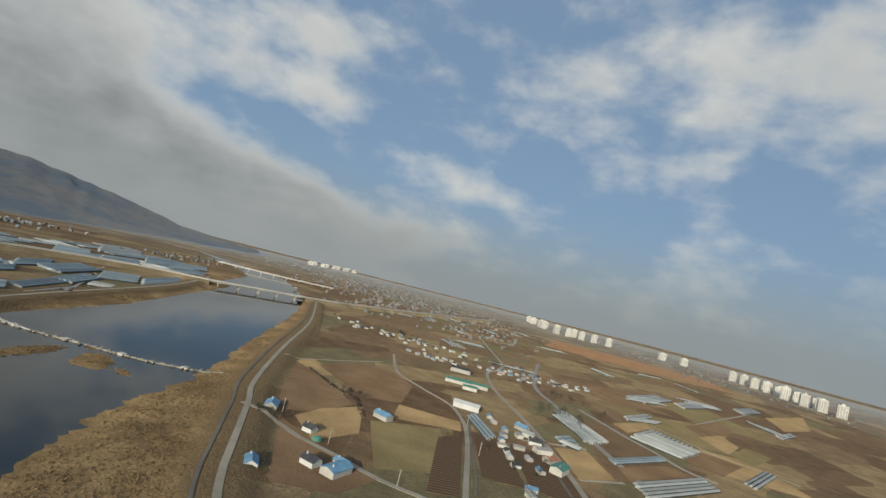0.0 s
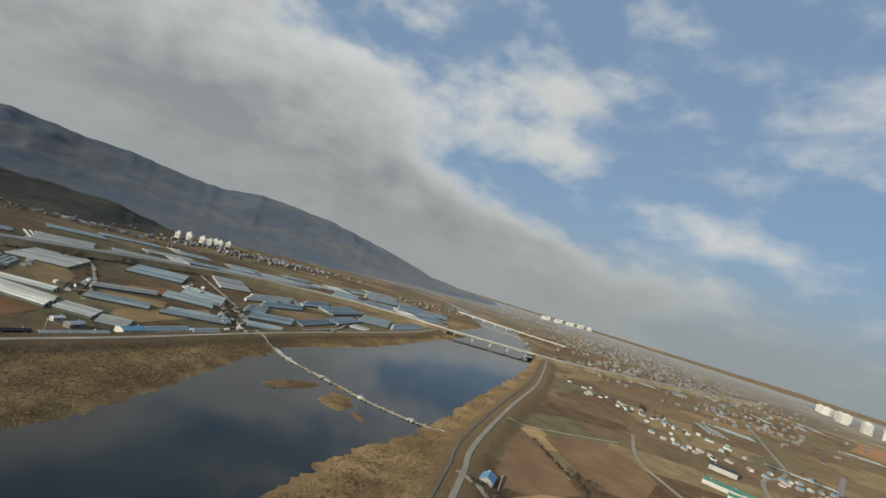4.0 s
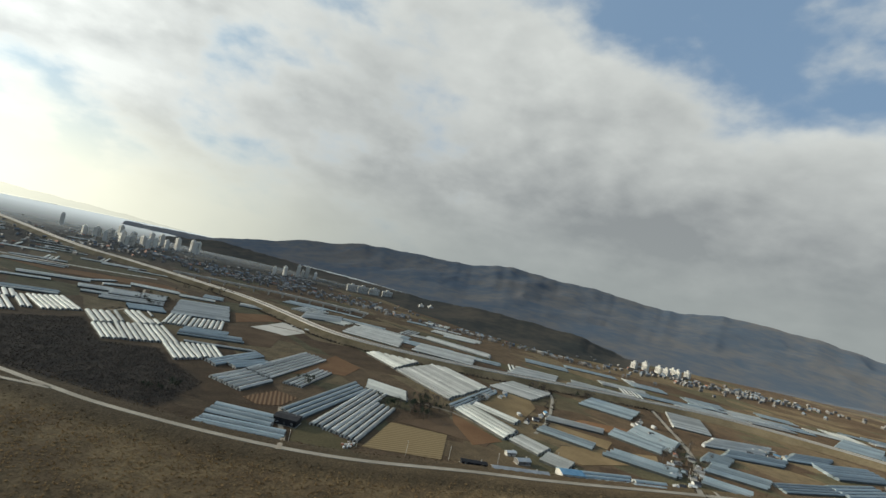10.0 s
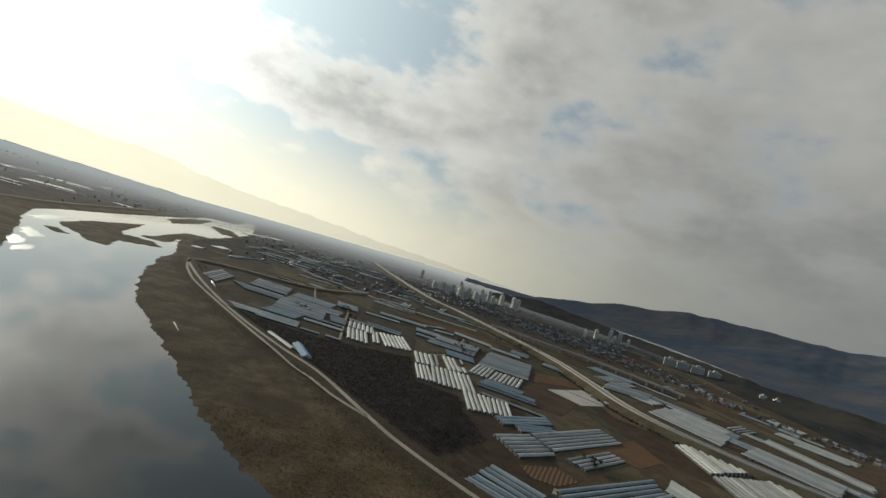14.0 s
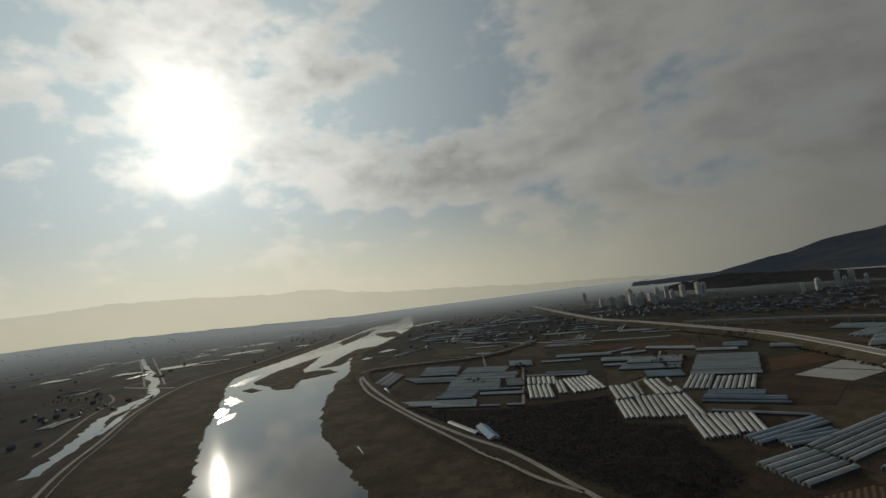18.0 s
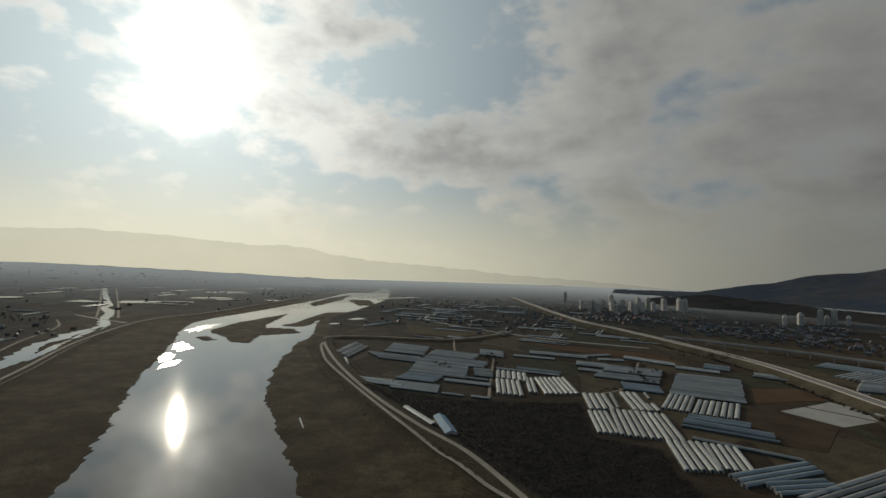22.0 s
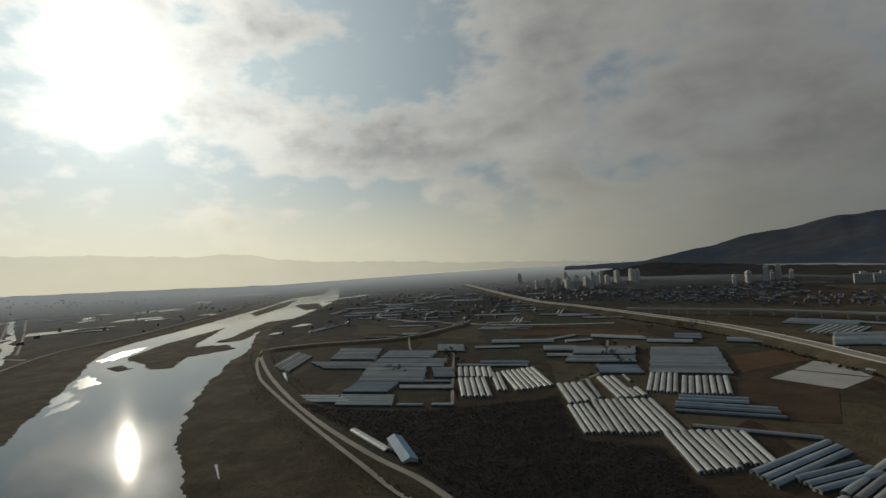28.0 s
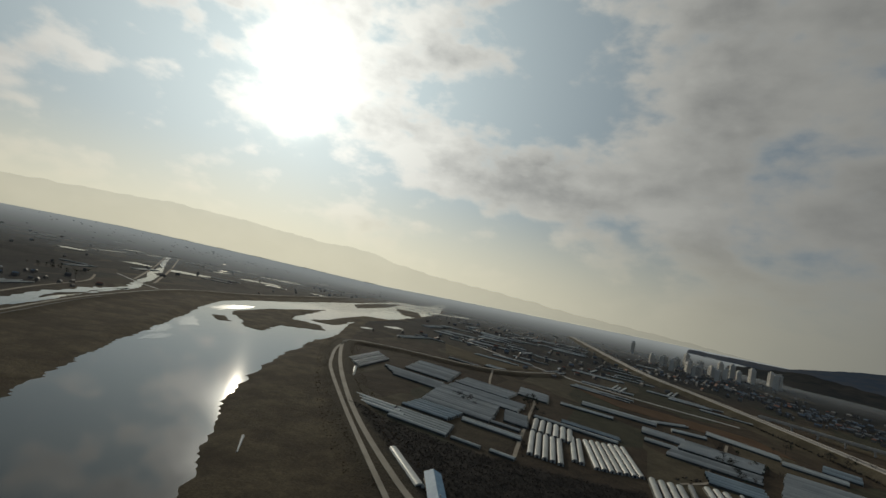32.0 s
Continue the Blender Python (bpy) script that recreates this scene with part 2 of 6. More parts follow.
M_CONCRETE = material("concrete", (0.42, 0.39, 0.34), (0.54, 0.50, 0.44), 0.85, 0.05, 1.2)
M_DIRT = material("dirt_track", (0.22, 0.18, 0.13), (0.33, 0.275, 0.205), 0.95, 0.06, 1.0)
M_ASPHALT = material("asphalt", (0.24, 0.215, 0.185), (0.32, 0.29, 0.25), 0.85, 0.04, 1.0)
# ridge forest: the blue of distance haze is mixed into the colour
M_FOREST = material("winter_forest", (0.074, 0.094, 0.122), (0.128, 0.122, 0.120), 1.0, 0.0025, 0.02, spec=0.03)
M_PINE = material("pine_forest", (0.036, 0.039, 0.037), (0.078, 0.067, 0.054), 1.0, 0.004, 0.03, spec=0.03)
M_SOIL = material("ploughed_soil", (0.092, 0.060, 0.037), (0.147, 0.098, 0.060), 1.0, 0.03, 0.8, bump=1.0, spec=0.05)
M_STUBBLE = material("tan_stubble", (0.165, 0.116, 0.062), (0.240, 0.172, 0.092), 1.0, 0.03, 0.6, bump=0.8, spec=0.05)
M_GREENISH = material("winter_barley", (0.105, 0.085, 0.045), (0.15, 0.12, 0.064), 1.0, 0.03, 0.6, bump=0.5, spec=0.05)
M_REDSOIL = material("reddish_soil", (0.155, 0.085, 0.045), (0.22, 0.125, 0.066), 1.0, 0.03, 0.8, bump=0.5, spec=0.05)
M_PALE = material("pale_mulch_sheet", (0.36, 0.33, 0.28), (0.46, 0.43, 0.37), 0.7, 0.04, 0.8)
M_EMBANK = material("grassy_embankment", (0.14, 0.11, 0.066), (0.25, 0.195, 0.12), 1.0, 0.03, 0.5, bump=0.4, spec=0.05)
# wall and roof colours greyed to paint haze on distant houses; few near sheds too
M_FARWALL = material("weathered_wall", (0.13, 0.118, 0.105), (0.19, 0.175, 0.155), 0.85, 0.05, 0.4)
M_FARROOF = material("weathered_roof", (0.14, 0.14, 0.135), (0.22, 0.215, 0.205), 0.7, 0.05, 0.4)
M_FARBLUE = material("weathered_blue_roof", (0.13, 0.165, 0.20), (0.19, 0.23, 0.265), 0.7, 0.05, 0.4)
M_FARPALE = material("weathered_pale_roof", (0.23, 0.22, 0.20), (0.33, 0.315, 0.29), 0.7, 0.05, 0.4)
# side curtain, coloured near black so the tunnel's lower flank looks shaded
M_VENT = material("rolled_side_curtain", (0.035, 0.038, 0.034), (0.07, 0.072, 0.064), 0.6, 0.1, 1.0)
M_FILM = material("clear_film", (0.52, 0.525, 0.495), (0.68, 0.68, 0.645), 0.40, 0.05, 0.9, spec=0.3, spread=0.25, island=True, through_light=0.5)
M_WHITE_FILM = material("white_film", (0.50, 0.50, 0.45), (0.66, 0.655, 0.59), 0.36, 0.05, 0.9, spec=0.5, spread=0.25, island=True, through_light=0.3)
M_BLUE_FILM = material("bluish_film", (0.27, 0.325, 0.34), (0.39, 0.445, 0.46), 0.34, 0.05, 0.9, spec=0.6, spread=0.3, island=True, through_light=0.35)
M_END = material("end_sheet", (0.28, 0.29, 0.27), (0.42, 0.42, 0.39), 0.6, 0.3, 2.0, spread=0.2)
M_DOOR = material("dark_opening", (0.04, 0.045, 0.05), (0.07, 0.07, 0.07), 0.7)
M_WALL = material("pale_render", (0.36, 0.34, 0.30), (0.48, 0.45, 0.40), 0.85, 0.1, 1.5, spread=0.25)
M_WHITE = material("white_paint", (0.48, 0.475, 0.45), (0.60, 0.59, 0.56), 0.7, 0.1, 1.5)
M_BLUE_ROOF = material("blue_sheet_roof", (0.10, 0.205, 0.31), (0.16, 0.285, 0.39), 0.6, 0.2, 2.0, spec=0.2, spread=0.15)
M_GREY_ROOF = material("grey_sheet_roof", (0.30, 0.31, 0.31), (0.42, 0.42, 0.41), 0.55, 0.2, 2.0, spec=0.5, spread=0.35)
M_DARK_ROOF = material("dark_tile_roof", (0.035, 0.035, 0.04), (0.07, 0.068, 0.068), 0.7, 0.4, 3.0)
M_GREEN_ROOF = material("green_sheet_roof", (0.05, 0.16, 0.12), (0.09, 0.23, 0.17), 0.5, 0.2, 2.0)
M_RED_ROOF = material("rust_red_roof", (0.24, 0.10, 0.06), (0.34, 0.16, 0.1), 0.7, 0.2, 2.0)
M_FLAT = material("pale_apartment_wall", (0.48, 0.455, 0.40), (0.60, 0.57, 0.505), 0.85, 0.02, 0.3, spread=0.12)
M_GLASS = material("dark_window_glass", (0.10, 0.105, 0.105), (0.16, 0.165, 0.165), 0.15, 0.2, 1.0, spec=0.6)
M_BARK = material("bark", (0.07, 0.055, 0.045), (0.12, 0.10, 0.08), 0.95, 1.0, 8.0)
M_LEAF = material("dark_evergreen", (0.020, 0.032, 0.020), (0.045, 0.055, 0.035), 0.9, 0.1, 1.5, spec=0.1, spread=0.3)
M_TWIG = material("bare_winter_twigs", (0.045, 0.038, 0.033), (0.095, 0.080, 0.066), 0.95, 0.1, 1.5, spec=0.05, spread=0.3, through_light=0.15)
M_REED = material("dry_reed", (0.185, 0.122, 0.062), (0.285, 0.195, 0.098), 0.95, 0.03, 0.4, spec=0.05, through_light=0.25)
M_BANK = material("dark_bank_grass", (0.080, 0.056, 0.033), (0.145, 0.105, 0.062), 0.95, 0.03, 0.4, spec=0.05, through_light=0.2)
M_ROAD = material("dusty_concrete", (0.24, 0.207, 0.158), (0.34, 0.297, 0.232), 0.9, 0.05, 1.2)
M_PATH = material("worn_asphalt_path", (0.115, 0.10, 0.082), (0.165, 0.145, 0.118), 0.9, 0.05, 1.2)
M_NET = material("black_shade_net", (0.012, 0.012, 0.014), (0.025, 0.025, 0.028), 0.9, 0.3, 3.0)
M_GLINT = material("thin_river_ice", (0.10, 0.11, 0.11), (0.17, 0.18, 0.18), 0.17, 0.05, 0.5, spec=0.6)
M_STONE = material("weir_stone", (0.24, 0.21, 0.165), (0.36, 0.32, 0.26), 0.9, 0.1, 1.0, spread=0.25)


def furrow_material(name, col_a, col_b, turn, gap):
    """Bare soil drawn into long ridges."""
    m = bpy.data.materials.new(name)
    m.use_nodes = True
    n = Nodes(m.node_tree)
    pos = n.add("ShaderNodeNewGeometry").outputs["Position"]
    turned = n.add("ShaderNodeMapping", Vector=pos, Rotation=(0, 0, turn))
    wave = n.add("ShaderNodeTexWave", Vector=turned, Scale=1.0 / gap * 0.314, Distortion=1.2)
    wave.inputs["Detail Scale"].default_value = 0.3
    fine_n = n.noise(pos, 0.5, 5.0)
    fac = n.math("ADD", n.math("MULTIPLY", wave.outputs["Fac"], 0.6), n.math("MULTIPLY", fine_n, 0.4))
    col = n.mix(n.ramp(fac, 0.25, 0.75), rgb(*col_a), rgb(*col_b))
    b = n.add("ShaderNodeBump", Height=fac, Strength=0.5, Distance=0.4)
    out = n.add("ShaderNodeBsdfPrincipled", Base_Color=col, Roughness=1.0, Normal=b.outputs[0])
    out.inputs["Specular IOR Level"].default_value = 0.05
    n.add("ShaderNodeOutputMaterial", Surface=out.outputs[0])
    return m


M_FURROW = furrow_material("furrowed_soil", (0.085, 0.052, 0.032), (0.165, 0.108, 0.066), 0.66, 3.2)
M_FURROW_TAN = furrow_material("furrowed_stubble", (0.16, 0.115, 0.06), (0.25, 0.185, 0.10), 2.25, 3.6)


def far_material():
    """The backdrop of hills near the horizon: faint, mostly see-through forms with haze painted in."""
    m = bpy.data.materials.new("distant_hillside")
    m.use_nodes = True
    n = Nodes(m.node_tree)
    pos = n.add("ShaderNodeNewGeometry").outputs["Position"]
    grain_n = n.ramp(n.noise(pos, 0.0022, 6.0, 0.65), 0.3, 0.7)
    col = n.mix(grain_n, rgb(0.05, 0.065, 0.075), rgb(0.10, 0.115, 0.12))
    # hills are no lamp: this glow stands in for haze before them
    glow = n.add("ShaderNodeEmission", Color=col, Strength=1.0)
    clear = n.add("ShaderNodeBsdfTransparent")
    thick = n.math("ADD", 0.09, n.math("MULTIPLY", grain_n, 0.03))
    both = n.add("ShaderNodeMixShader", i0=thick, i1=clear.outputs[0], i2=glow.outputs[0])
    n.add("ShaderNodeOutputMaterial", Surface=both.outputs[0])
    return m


M_FAR = far_material()


def water_material():
    m = bpy.data.materials.new("river_water")
    m.use_nodes = True
    n = Nodes(m.node_tree)
    pos = n.add("ShaderNodeNewGeometry").outputs["Position"]
    wave = n.add("ShaderNodeMapping", Vector=pos, Scale=(1.0, 0.6, 1.0))
    h = n.math("ADD", n.math("MULTIPLY", n.noise(wave, 0.035, 3.0), 1.0), n.math("MULTIPLY", n.noise(wave, 0.6, 3.0), 0.05))
    b = n.add("ShaderNodeBump", Height=h, Strength=0.004, Distance=1.0)
    col = n.mix(n.ramp(n.noise(pos, 0.01, 4.0), 0.4, 0.65), rgb(0.012, 0.017, 0.018), rgb(0.028, 0.030, 0.026))
    s = n.add("ShaderNodeBsdfPrincipled", Base_Color=col, Roughness=0.04, IOR=1.33, Normal=b.outputs[0])
    n.add("ShaderNodeOutputMaterial", Surface=s.outputs[0])
    return m


M_WATER = water_material()

# ---- helpers for shapes ----


def part(name, bm, mat, parent=None, label=""):
    """Links a bmesh as one mesh object, under a thing or a part."""
    me = bpy.data.meshes.new(name)
    bm.to_mesh(me)
    bm.free()
    for m in mat if isinstance(mat, (list, tuple)) else [mat]:
        me.materials.append(m)
    ob = new(name, me)
    ob.parent = parent
    if label:
        tagged(ob, label)
    return ob


def raw(name, verts, faces, mat, parent=None, mats=None, smooth=False):
    me = bpy.data.meshes.new(name)
    me.from_pydata(verts, [], faces)
    for m in mat if isinstance(mat, (list, tuple)) else [mat]:
        me.materials.append(m)
    if mats is not None:
        me.polygons.foreach_set("material_index", mats)
    if smooth:
        me.polygons.foreach_set("use_smooth", [True] * len(faces))
    me.update()
    ob = new(name, me)
    ob.parent = parent
    return ob


def seg_dist(x, y, line):
    """The least distance of points to a line of many corners."""
    best = np.full(x.shape, 1e9)
    for (ax, ay), (bx, by) in zip(line[:-1], line[1:]):
        dx, dy = bx - ax, by - ay
        k = np.clip(((x - ax) * dx + (y - ay) * dy) / (dx * dx + dy * dy + 1e-9), 0, 1)
        best = np.minimum(best, np.hypot(x - ax - k * dx, y - ay - k * dy))
    return best


def inside(x, y, poly):
    hit = np.zeros(x.shape, bool)
    for (ax, ay), (bx, by) in zip(poly, poly[1:] + poly[:1]):
        cross = (ay > y) != (by > y)
        hit ^= cross & (x < (bx - ax) * (y - ay) / (by - ay + 1e-12) + ax)
    return hit


def signed(x, y, poly):
    d = seg_dist(x, y, poly + poly[:1])
    return np.where(inside(x, y, poly), -d, d)


def step(v, lo, hi):
    k = np.clip((v - lo) / (hi - lo), 0, 1)
    return k * k * (3 - 2 * k)


def curve(line, gap=12.0):
    """A smooth line through the corners, with points at even gaps."""
    p = np.array([line[0], *line, line[-1]], float)
    out = []
    for i in range(1, len(p) - 2):
        a, b, c, d = p[i - 1 : i + 3]
        n = max(2, int(np.hypot(*(c - b)) / gap))
        for k in np.arange(n) / n:
            out.append(0.5 * (2 * b + (c - a) * k + (2 * a - 5 * b + 4 * c - d) * k**2 + (3 * b - a - 3 * c + d) * k**3))
    out.append(p[-1])
    return [tuple(map(float, v)) for v in out]


def ripple(x, y, size, seed):
    """Cheap smooth unevenness from a few waves."""
    r = np.random.RandomState(seed)
    out = 0
    for k in range(6):
        a, ph, f = r.uniform(0, 6.28), r.uniform(0, 6.28), 6.28 / size * r.uniform(0.6, 1.9)
        out = out + np.sin((x * math.cos(a) + y * math.sin(a)) * f + ph + 1.3 * np.sin(x * f * 0.37 + y * f * 0.31 + ph))
    return out / 6


# ---- the plan ----
BANK_EAST = curve([(-256, 3160), (-206, 2326), (-178, 1913), (-220, 1389), (-260, 1179), (-213, 889), (-215, 799), (-201, 702), (-191, 626), (-166, 513), (-150, 470), (-110, 381), (-64, 279), (-27, 189), (-3, 155), (62, 85), (119, 16), (163, -11), (248, -44), (311, -67), (357, -96), (390, -106), (480, -197), (670, -339), (835, -460), (918, -474), (1137, -618), (1358, -681), (1630, -712), (1883, -725)], 25)
BANK_WEST = curve([(-363, 3225), (-281, 2476), (-389, 2248), (-408, 1858), (-455, 1346), (-491, 1076), (-461, 923), (-369, 699), (-310, 536), (-243, 392), (-204, 294), (-147, 166), (-75, 50), (0, -45), (81, -82), (135, -113), (188, -158), (228, -202), (271, -235), (388, -319), (564, -454), (814, -612), (1107, -743), (1343, -809), (1542, -771), (1889, -746)], 25)
RIVER = BANK_EAST + BANK_WEST[::-1]
LEVEE_EAST = curve([(142, 950), (36, 852), (-105, 860), (-169, 846), (-172, 801), (-136, 681), (-94, 570), (-52, 476), (-7, 393), (28, 338), (58, 265), (78, 219), (120, 152), (164, 102), (226, 54), (277, 12), (379, -64), (483, -147), (606, -251), (697, -321), (803, -387), (894, -438)], 10)
LEVEE_WEST = curve([(-481, 1802), (-526, 1215), (-573, 1011), (-517, 746), (-436, 540), (-390, 424), (-319, 288), (-225, 120), (-140, -30), (-40, -108), (62, -155), (97, -174), (159, -209), (207, -235), (324, -318), (508, -455), (770, -621)], 10)
HIGHWAY = curve([(344, 2114), (347, 1666), (358, 1215), (396, 1026), (435, 806), (452, 671), (444, 551), (431, 431), (452, 352), (509, 264), (594, 174), (698, 70), (792, -55), (832, -209), (826, -328), (798, -405), (788, -474), (781, -531), (776, -588), (782, -670), (802, -750), (835, -880), (890, -1060), (980, -1340), (1080, -1600)], 20)
CORRIDOR = [p for p in LEVEE_EAST if p[1] < 846] + [(1089, -489), (1120, -717)] + LEVEE_WEST[::-1] + [(-483, 2865), (-215, 2865), (-165, 1913), (-205, 1389), (-240, 1179), (-190, 900)]


def height(x, y):
    """The lie of the land: river bed, banks, levees and fields."""
    x, y = np.asarray(x, float), np.asarray(y, float)
    wob = 5 * ripple(x, y, 46, 3) + 2.5 * ripple(x, y, 15, 4)
    sd = signed(x, y, RIVER) + wob
    z = np.where(sd < 0, -2.75 + np.maximum(sd * 0.3, -3.5), -2.75 + 2.2 * step(sd, 0, 18))
    # reed islands above the weir and the bars of the braided reach
    for ix, iy, rx, ry, turn, top in ISLANDS:
        c, s = math.cos(turn), math.sin(turn)
        u, v = ((x - ix) * c + (y - iy) * s) / rx, (-(x - ix) * s + (y - iy) * c) / ry
        k = np.sqrt(u * u + v * v) + 0.35 * ripple(x, y, 24, 9) + 0.12 * ripple(x, y, 9, 5)
        z = np.maximum(z, -3.6 + (top + 3.6) * step(-k, -1.15, -0.75))
    for bar in BARS:
        k = signed(x, y, bar) + 6 * ripple(x, y, 40, 12) + 4 * ripple(x, y, 16, 13)
        z = np.maximum(z, -3.6 + 1.6 * step(-k, -3, 4))
    d = np.minimum(seg_dist(x, y, LEVEE_EAST), seg_dist(x, y, LEVEE_WEST))
    z = np.where(z > -2.6, z + 3.0 * (1 - step(d, 10, 20)), z)
    z = z + 0.045 * np.clip(-x - 950, 0, 1750)  # the western plain rises towards the hills
    return z


ISLANDS = [(272, -107, 26, 7, -0.95, -2.0), (256, -142, 22, 11, -0.35, -1.9), (232, -154, 8, 4, 0.2, -2.2), (288, -144, 6, 3, 0.2, -2.3)]
# gravel bars of the braided reach
BARS = [
    [(-410, 918), (-407, 1035), (-387, 1143), (-364, 1245), (-347, 1098), (-337, 999), (-323, 972), (-299, 976), (-273, 965), (-239, 919), (-263, 897), (-298, 871), (-286, 787), (-314, 792), (-356, 849)],
    [(-310, 1009), (-292, 1073), (-292, 1198), (-280, 1309), (-229, 1334), (-160, 1396), (-150, 1191), (-194, 1063), (-252, 1167), (-259, 1112), (-255, 1024), (-278, 1003)],
    [(-393, 833), (-380, 843), (-350, 809), (-357, 793)],
    [(-306, 1786), (-231, 1831), (-182, 1588), (-233, 1563)],
    [(-360, 1500), (-330, 1780), (-350, 2100), (-395, 1900), (-400, 1600)],
]


def axis_lines(lo, hi, fine_lo, fine_hi, fine_gap):
    out = list(np.arange(fine_lo, fine_hi + 0.1, fine_gap))
    gap, v = fine_gap, fine_hi
    while v < hi:
        gap = min(gap * 1.12, 120 if abs(v) < 3600 else 400)
        v += gap
        out.append(v)
    gap, v = fine_gap, fine_lo
    while v > lo:
        gap = min(gap * 1.12, 120 if abs(v) < 3600 else 400)
        v -= gap
        out.insert(0, v)
    return np.array(out)


def ground_material():
    m = bpy.data.materials.new("farmland")
    m.use_nodes = True
    n = Nodes(m.node_tree)
    pos = n.add("ShaderNodeNewGeometry").outputs["Position"]
    zone = n.add("ShaderNodeSeparateColor", i0=n.add("ShaderNodeVertexColor").outputs[0])
    zone.inputs[0].links[0].from_node.layer_name = "zone"
    # small farm plots: cells of two sizes with their own soil or stubble colour
    turned = n.add("ShaderNodeMapping", Vector=pos, Rotation=(0, 0, 0.5), Scale=(1.0, 0.55, 0.0))
    cell = n.add("ShaderNodeTexVoronoi", Vector=turned, Scale=0.016, Randomness=0.75)
    cell.distance = "CHEBYCHEV"
    tone = n.add("ShaderNodeSeparateColor", i0=cell.outputs["Color"])
    soil = n.mix(tone.outputs[0], rgb(0.082, 0.055, 0.035), rgb(0.132, 0.093, 0.058))
    soil = n.mix(n.ramp(tone.outputs[1], 0.62, 0.78), soil, rgb(0.165, 0.125, 0.074))
    soil = n.mix(n.ramp(tone.outputs[2], 0.80, 0.84), soil, rgb(0.105, 0.092, 0.055))
    # darker blue-grey plots on the plain west and north of the river
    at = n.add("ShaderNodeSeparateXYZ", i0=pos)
    plain_mask = n.math("MAXIMUM", n.math("MULTIPLY", n.ramp(at.outputs[1], 50.0, 250.0), n.ramp(n.math("ADD", at.outputs[0], n.math("MULTIPLY", at.outputs[1], 0.42)), -260.0, -330.0)), n.ramp(at.outputs[1], 850.0, 1300.0))
    dark_plot = n.mix(tone.outputs[0], rgb(0.024, 0.027, 0.029), rgb(0.050, 0.051, 0.049))
    dark_plot = n.mix(n.ramp(tone.outputs[1], 0.80, 0.86), dark_plot, rgb(0.078, 0.070, 0.056))
    soil = n.mix(n.math("MULTIPLY", plain_mask, 0.9), soil, dark_plot)
    mott = n.noise(pos, 0.05, 6.0, 0.6)
    fine_n = n.noise(pos, 0.7, 5.0, 0.6)
    soil = n.mix(1.0, soil, n.mix(n.ramp(mott, 0.3, 0.7), rgb(0.78, 0.78, 0.78), rgb(1.2, 1.18, 1.14)), "MULTIPLY")
    reed = n.mix(n.ramp(n.noise(pos, 0.022, 6.0, 0.62), 0.38, 0.62), rgb(0.140, 0.093, 0.050), rgb(0.245, 0.170, 0.088))
    reed = n.mix(n.ramp(n.noise(pos, 0.07, 8.0, 0.6), 0.35, 0.85), reed, rgb(0.090, 0.062, 0.034))
    bank = n.mix(fine_n, rgb(0.075, 0.053, 0.031), rgb(0.140, 0.102, 0.060))
    scrub = n.mix(n.ramp(n.noise(pos, 0.06, 6.0, 0.65), 0.35, 0.7), rgb(0.026, 0.022, 0.019), rgb(0.062, 0.048, 0.038))
    col = n.mix(zone.outputs[0], soil, reed)
    col = n.mix(zone.outputs[1], col, bank)
    col = n.mix(zone.outputs[2], col, scrub)
    col = n.mix(1.0, col, n.mix(n.ramp(fine_n, 0.3, 0.7), rgb(0.8, 0.8, 0.8), rgb(1.18, 1.16, 1.12)), "MULTIPLY")
    b = n.add("ShaderNodeBump", Height=n.math("ADD", fine_n, n.math("MULTIPLY", mott, 2.0)), Strength=0.9, Distance=1.0)
    s = n.add("ShaderNodeBsdfPrincipled", Base_Color=col, Roughness=0.97, Normal=b.outputs[0])
    s.inputs["Specular IOR Level"].default_value = 0.08
    s.inputs["Diffuse Roughness"].default_value = 1.0
    n.add("ShaderNodeOutputMaterial", Surface=s.outputs[0])
    return m


M_GROUND = ground_material()
SCRUB = [(-76, 524), (-35, 506), (20, 482), (56, 474), (132, 474), (147, 480), (128, 384), (168, 356), (160, 318), (158, 259), (120, 226), (102, 217), (79, 255), (48, 300), (20, 365), (-12, 420), (-40, 470)]


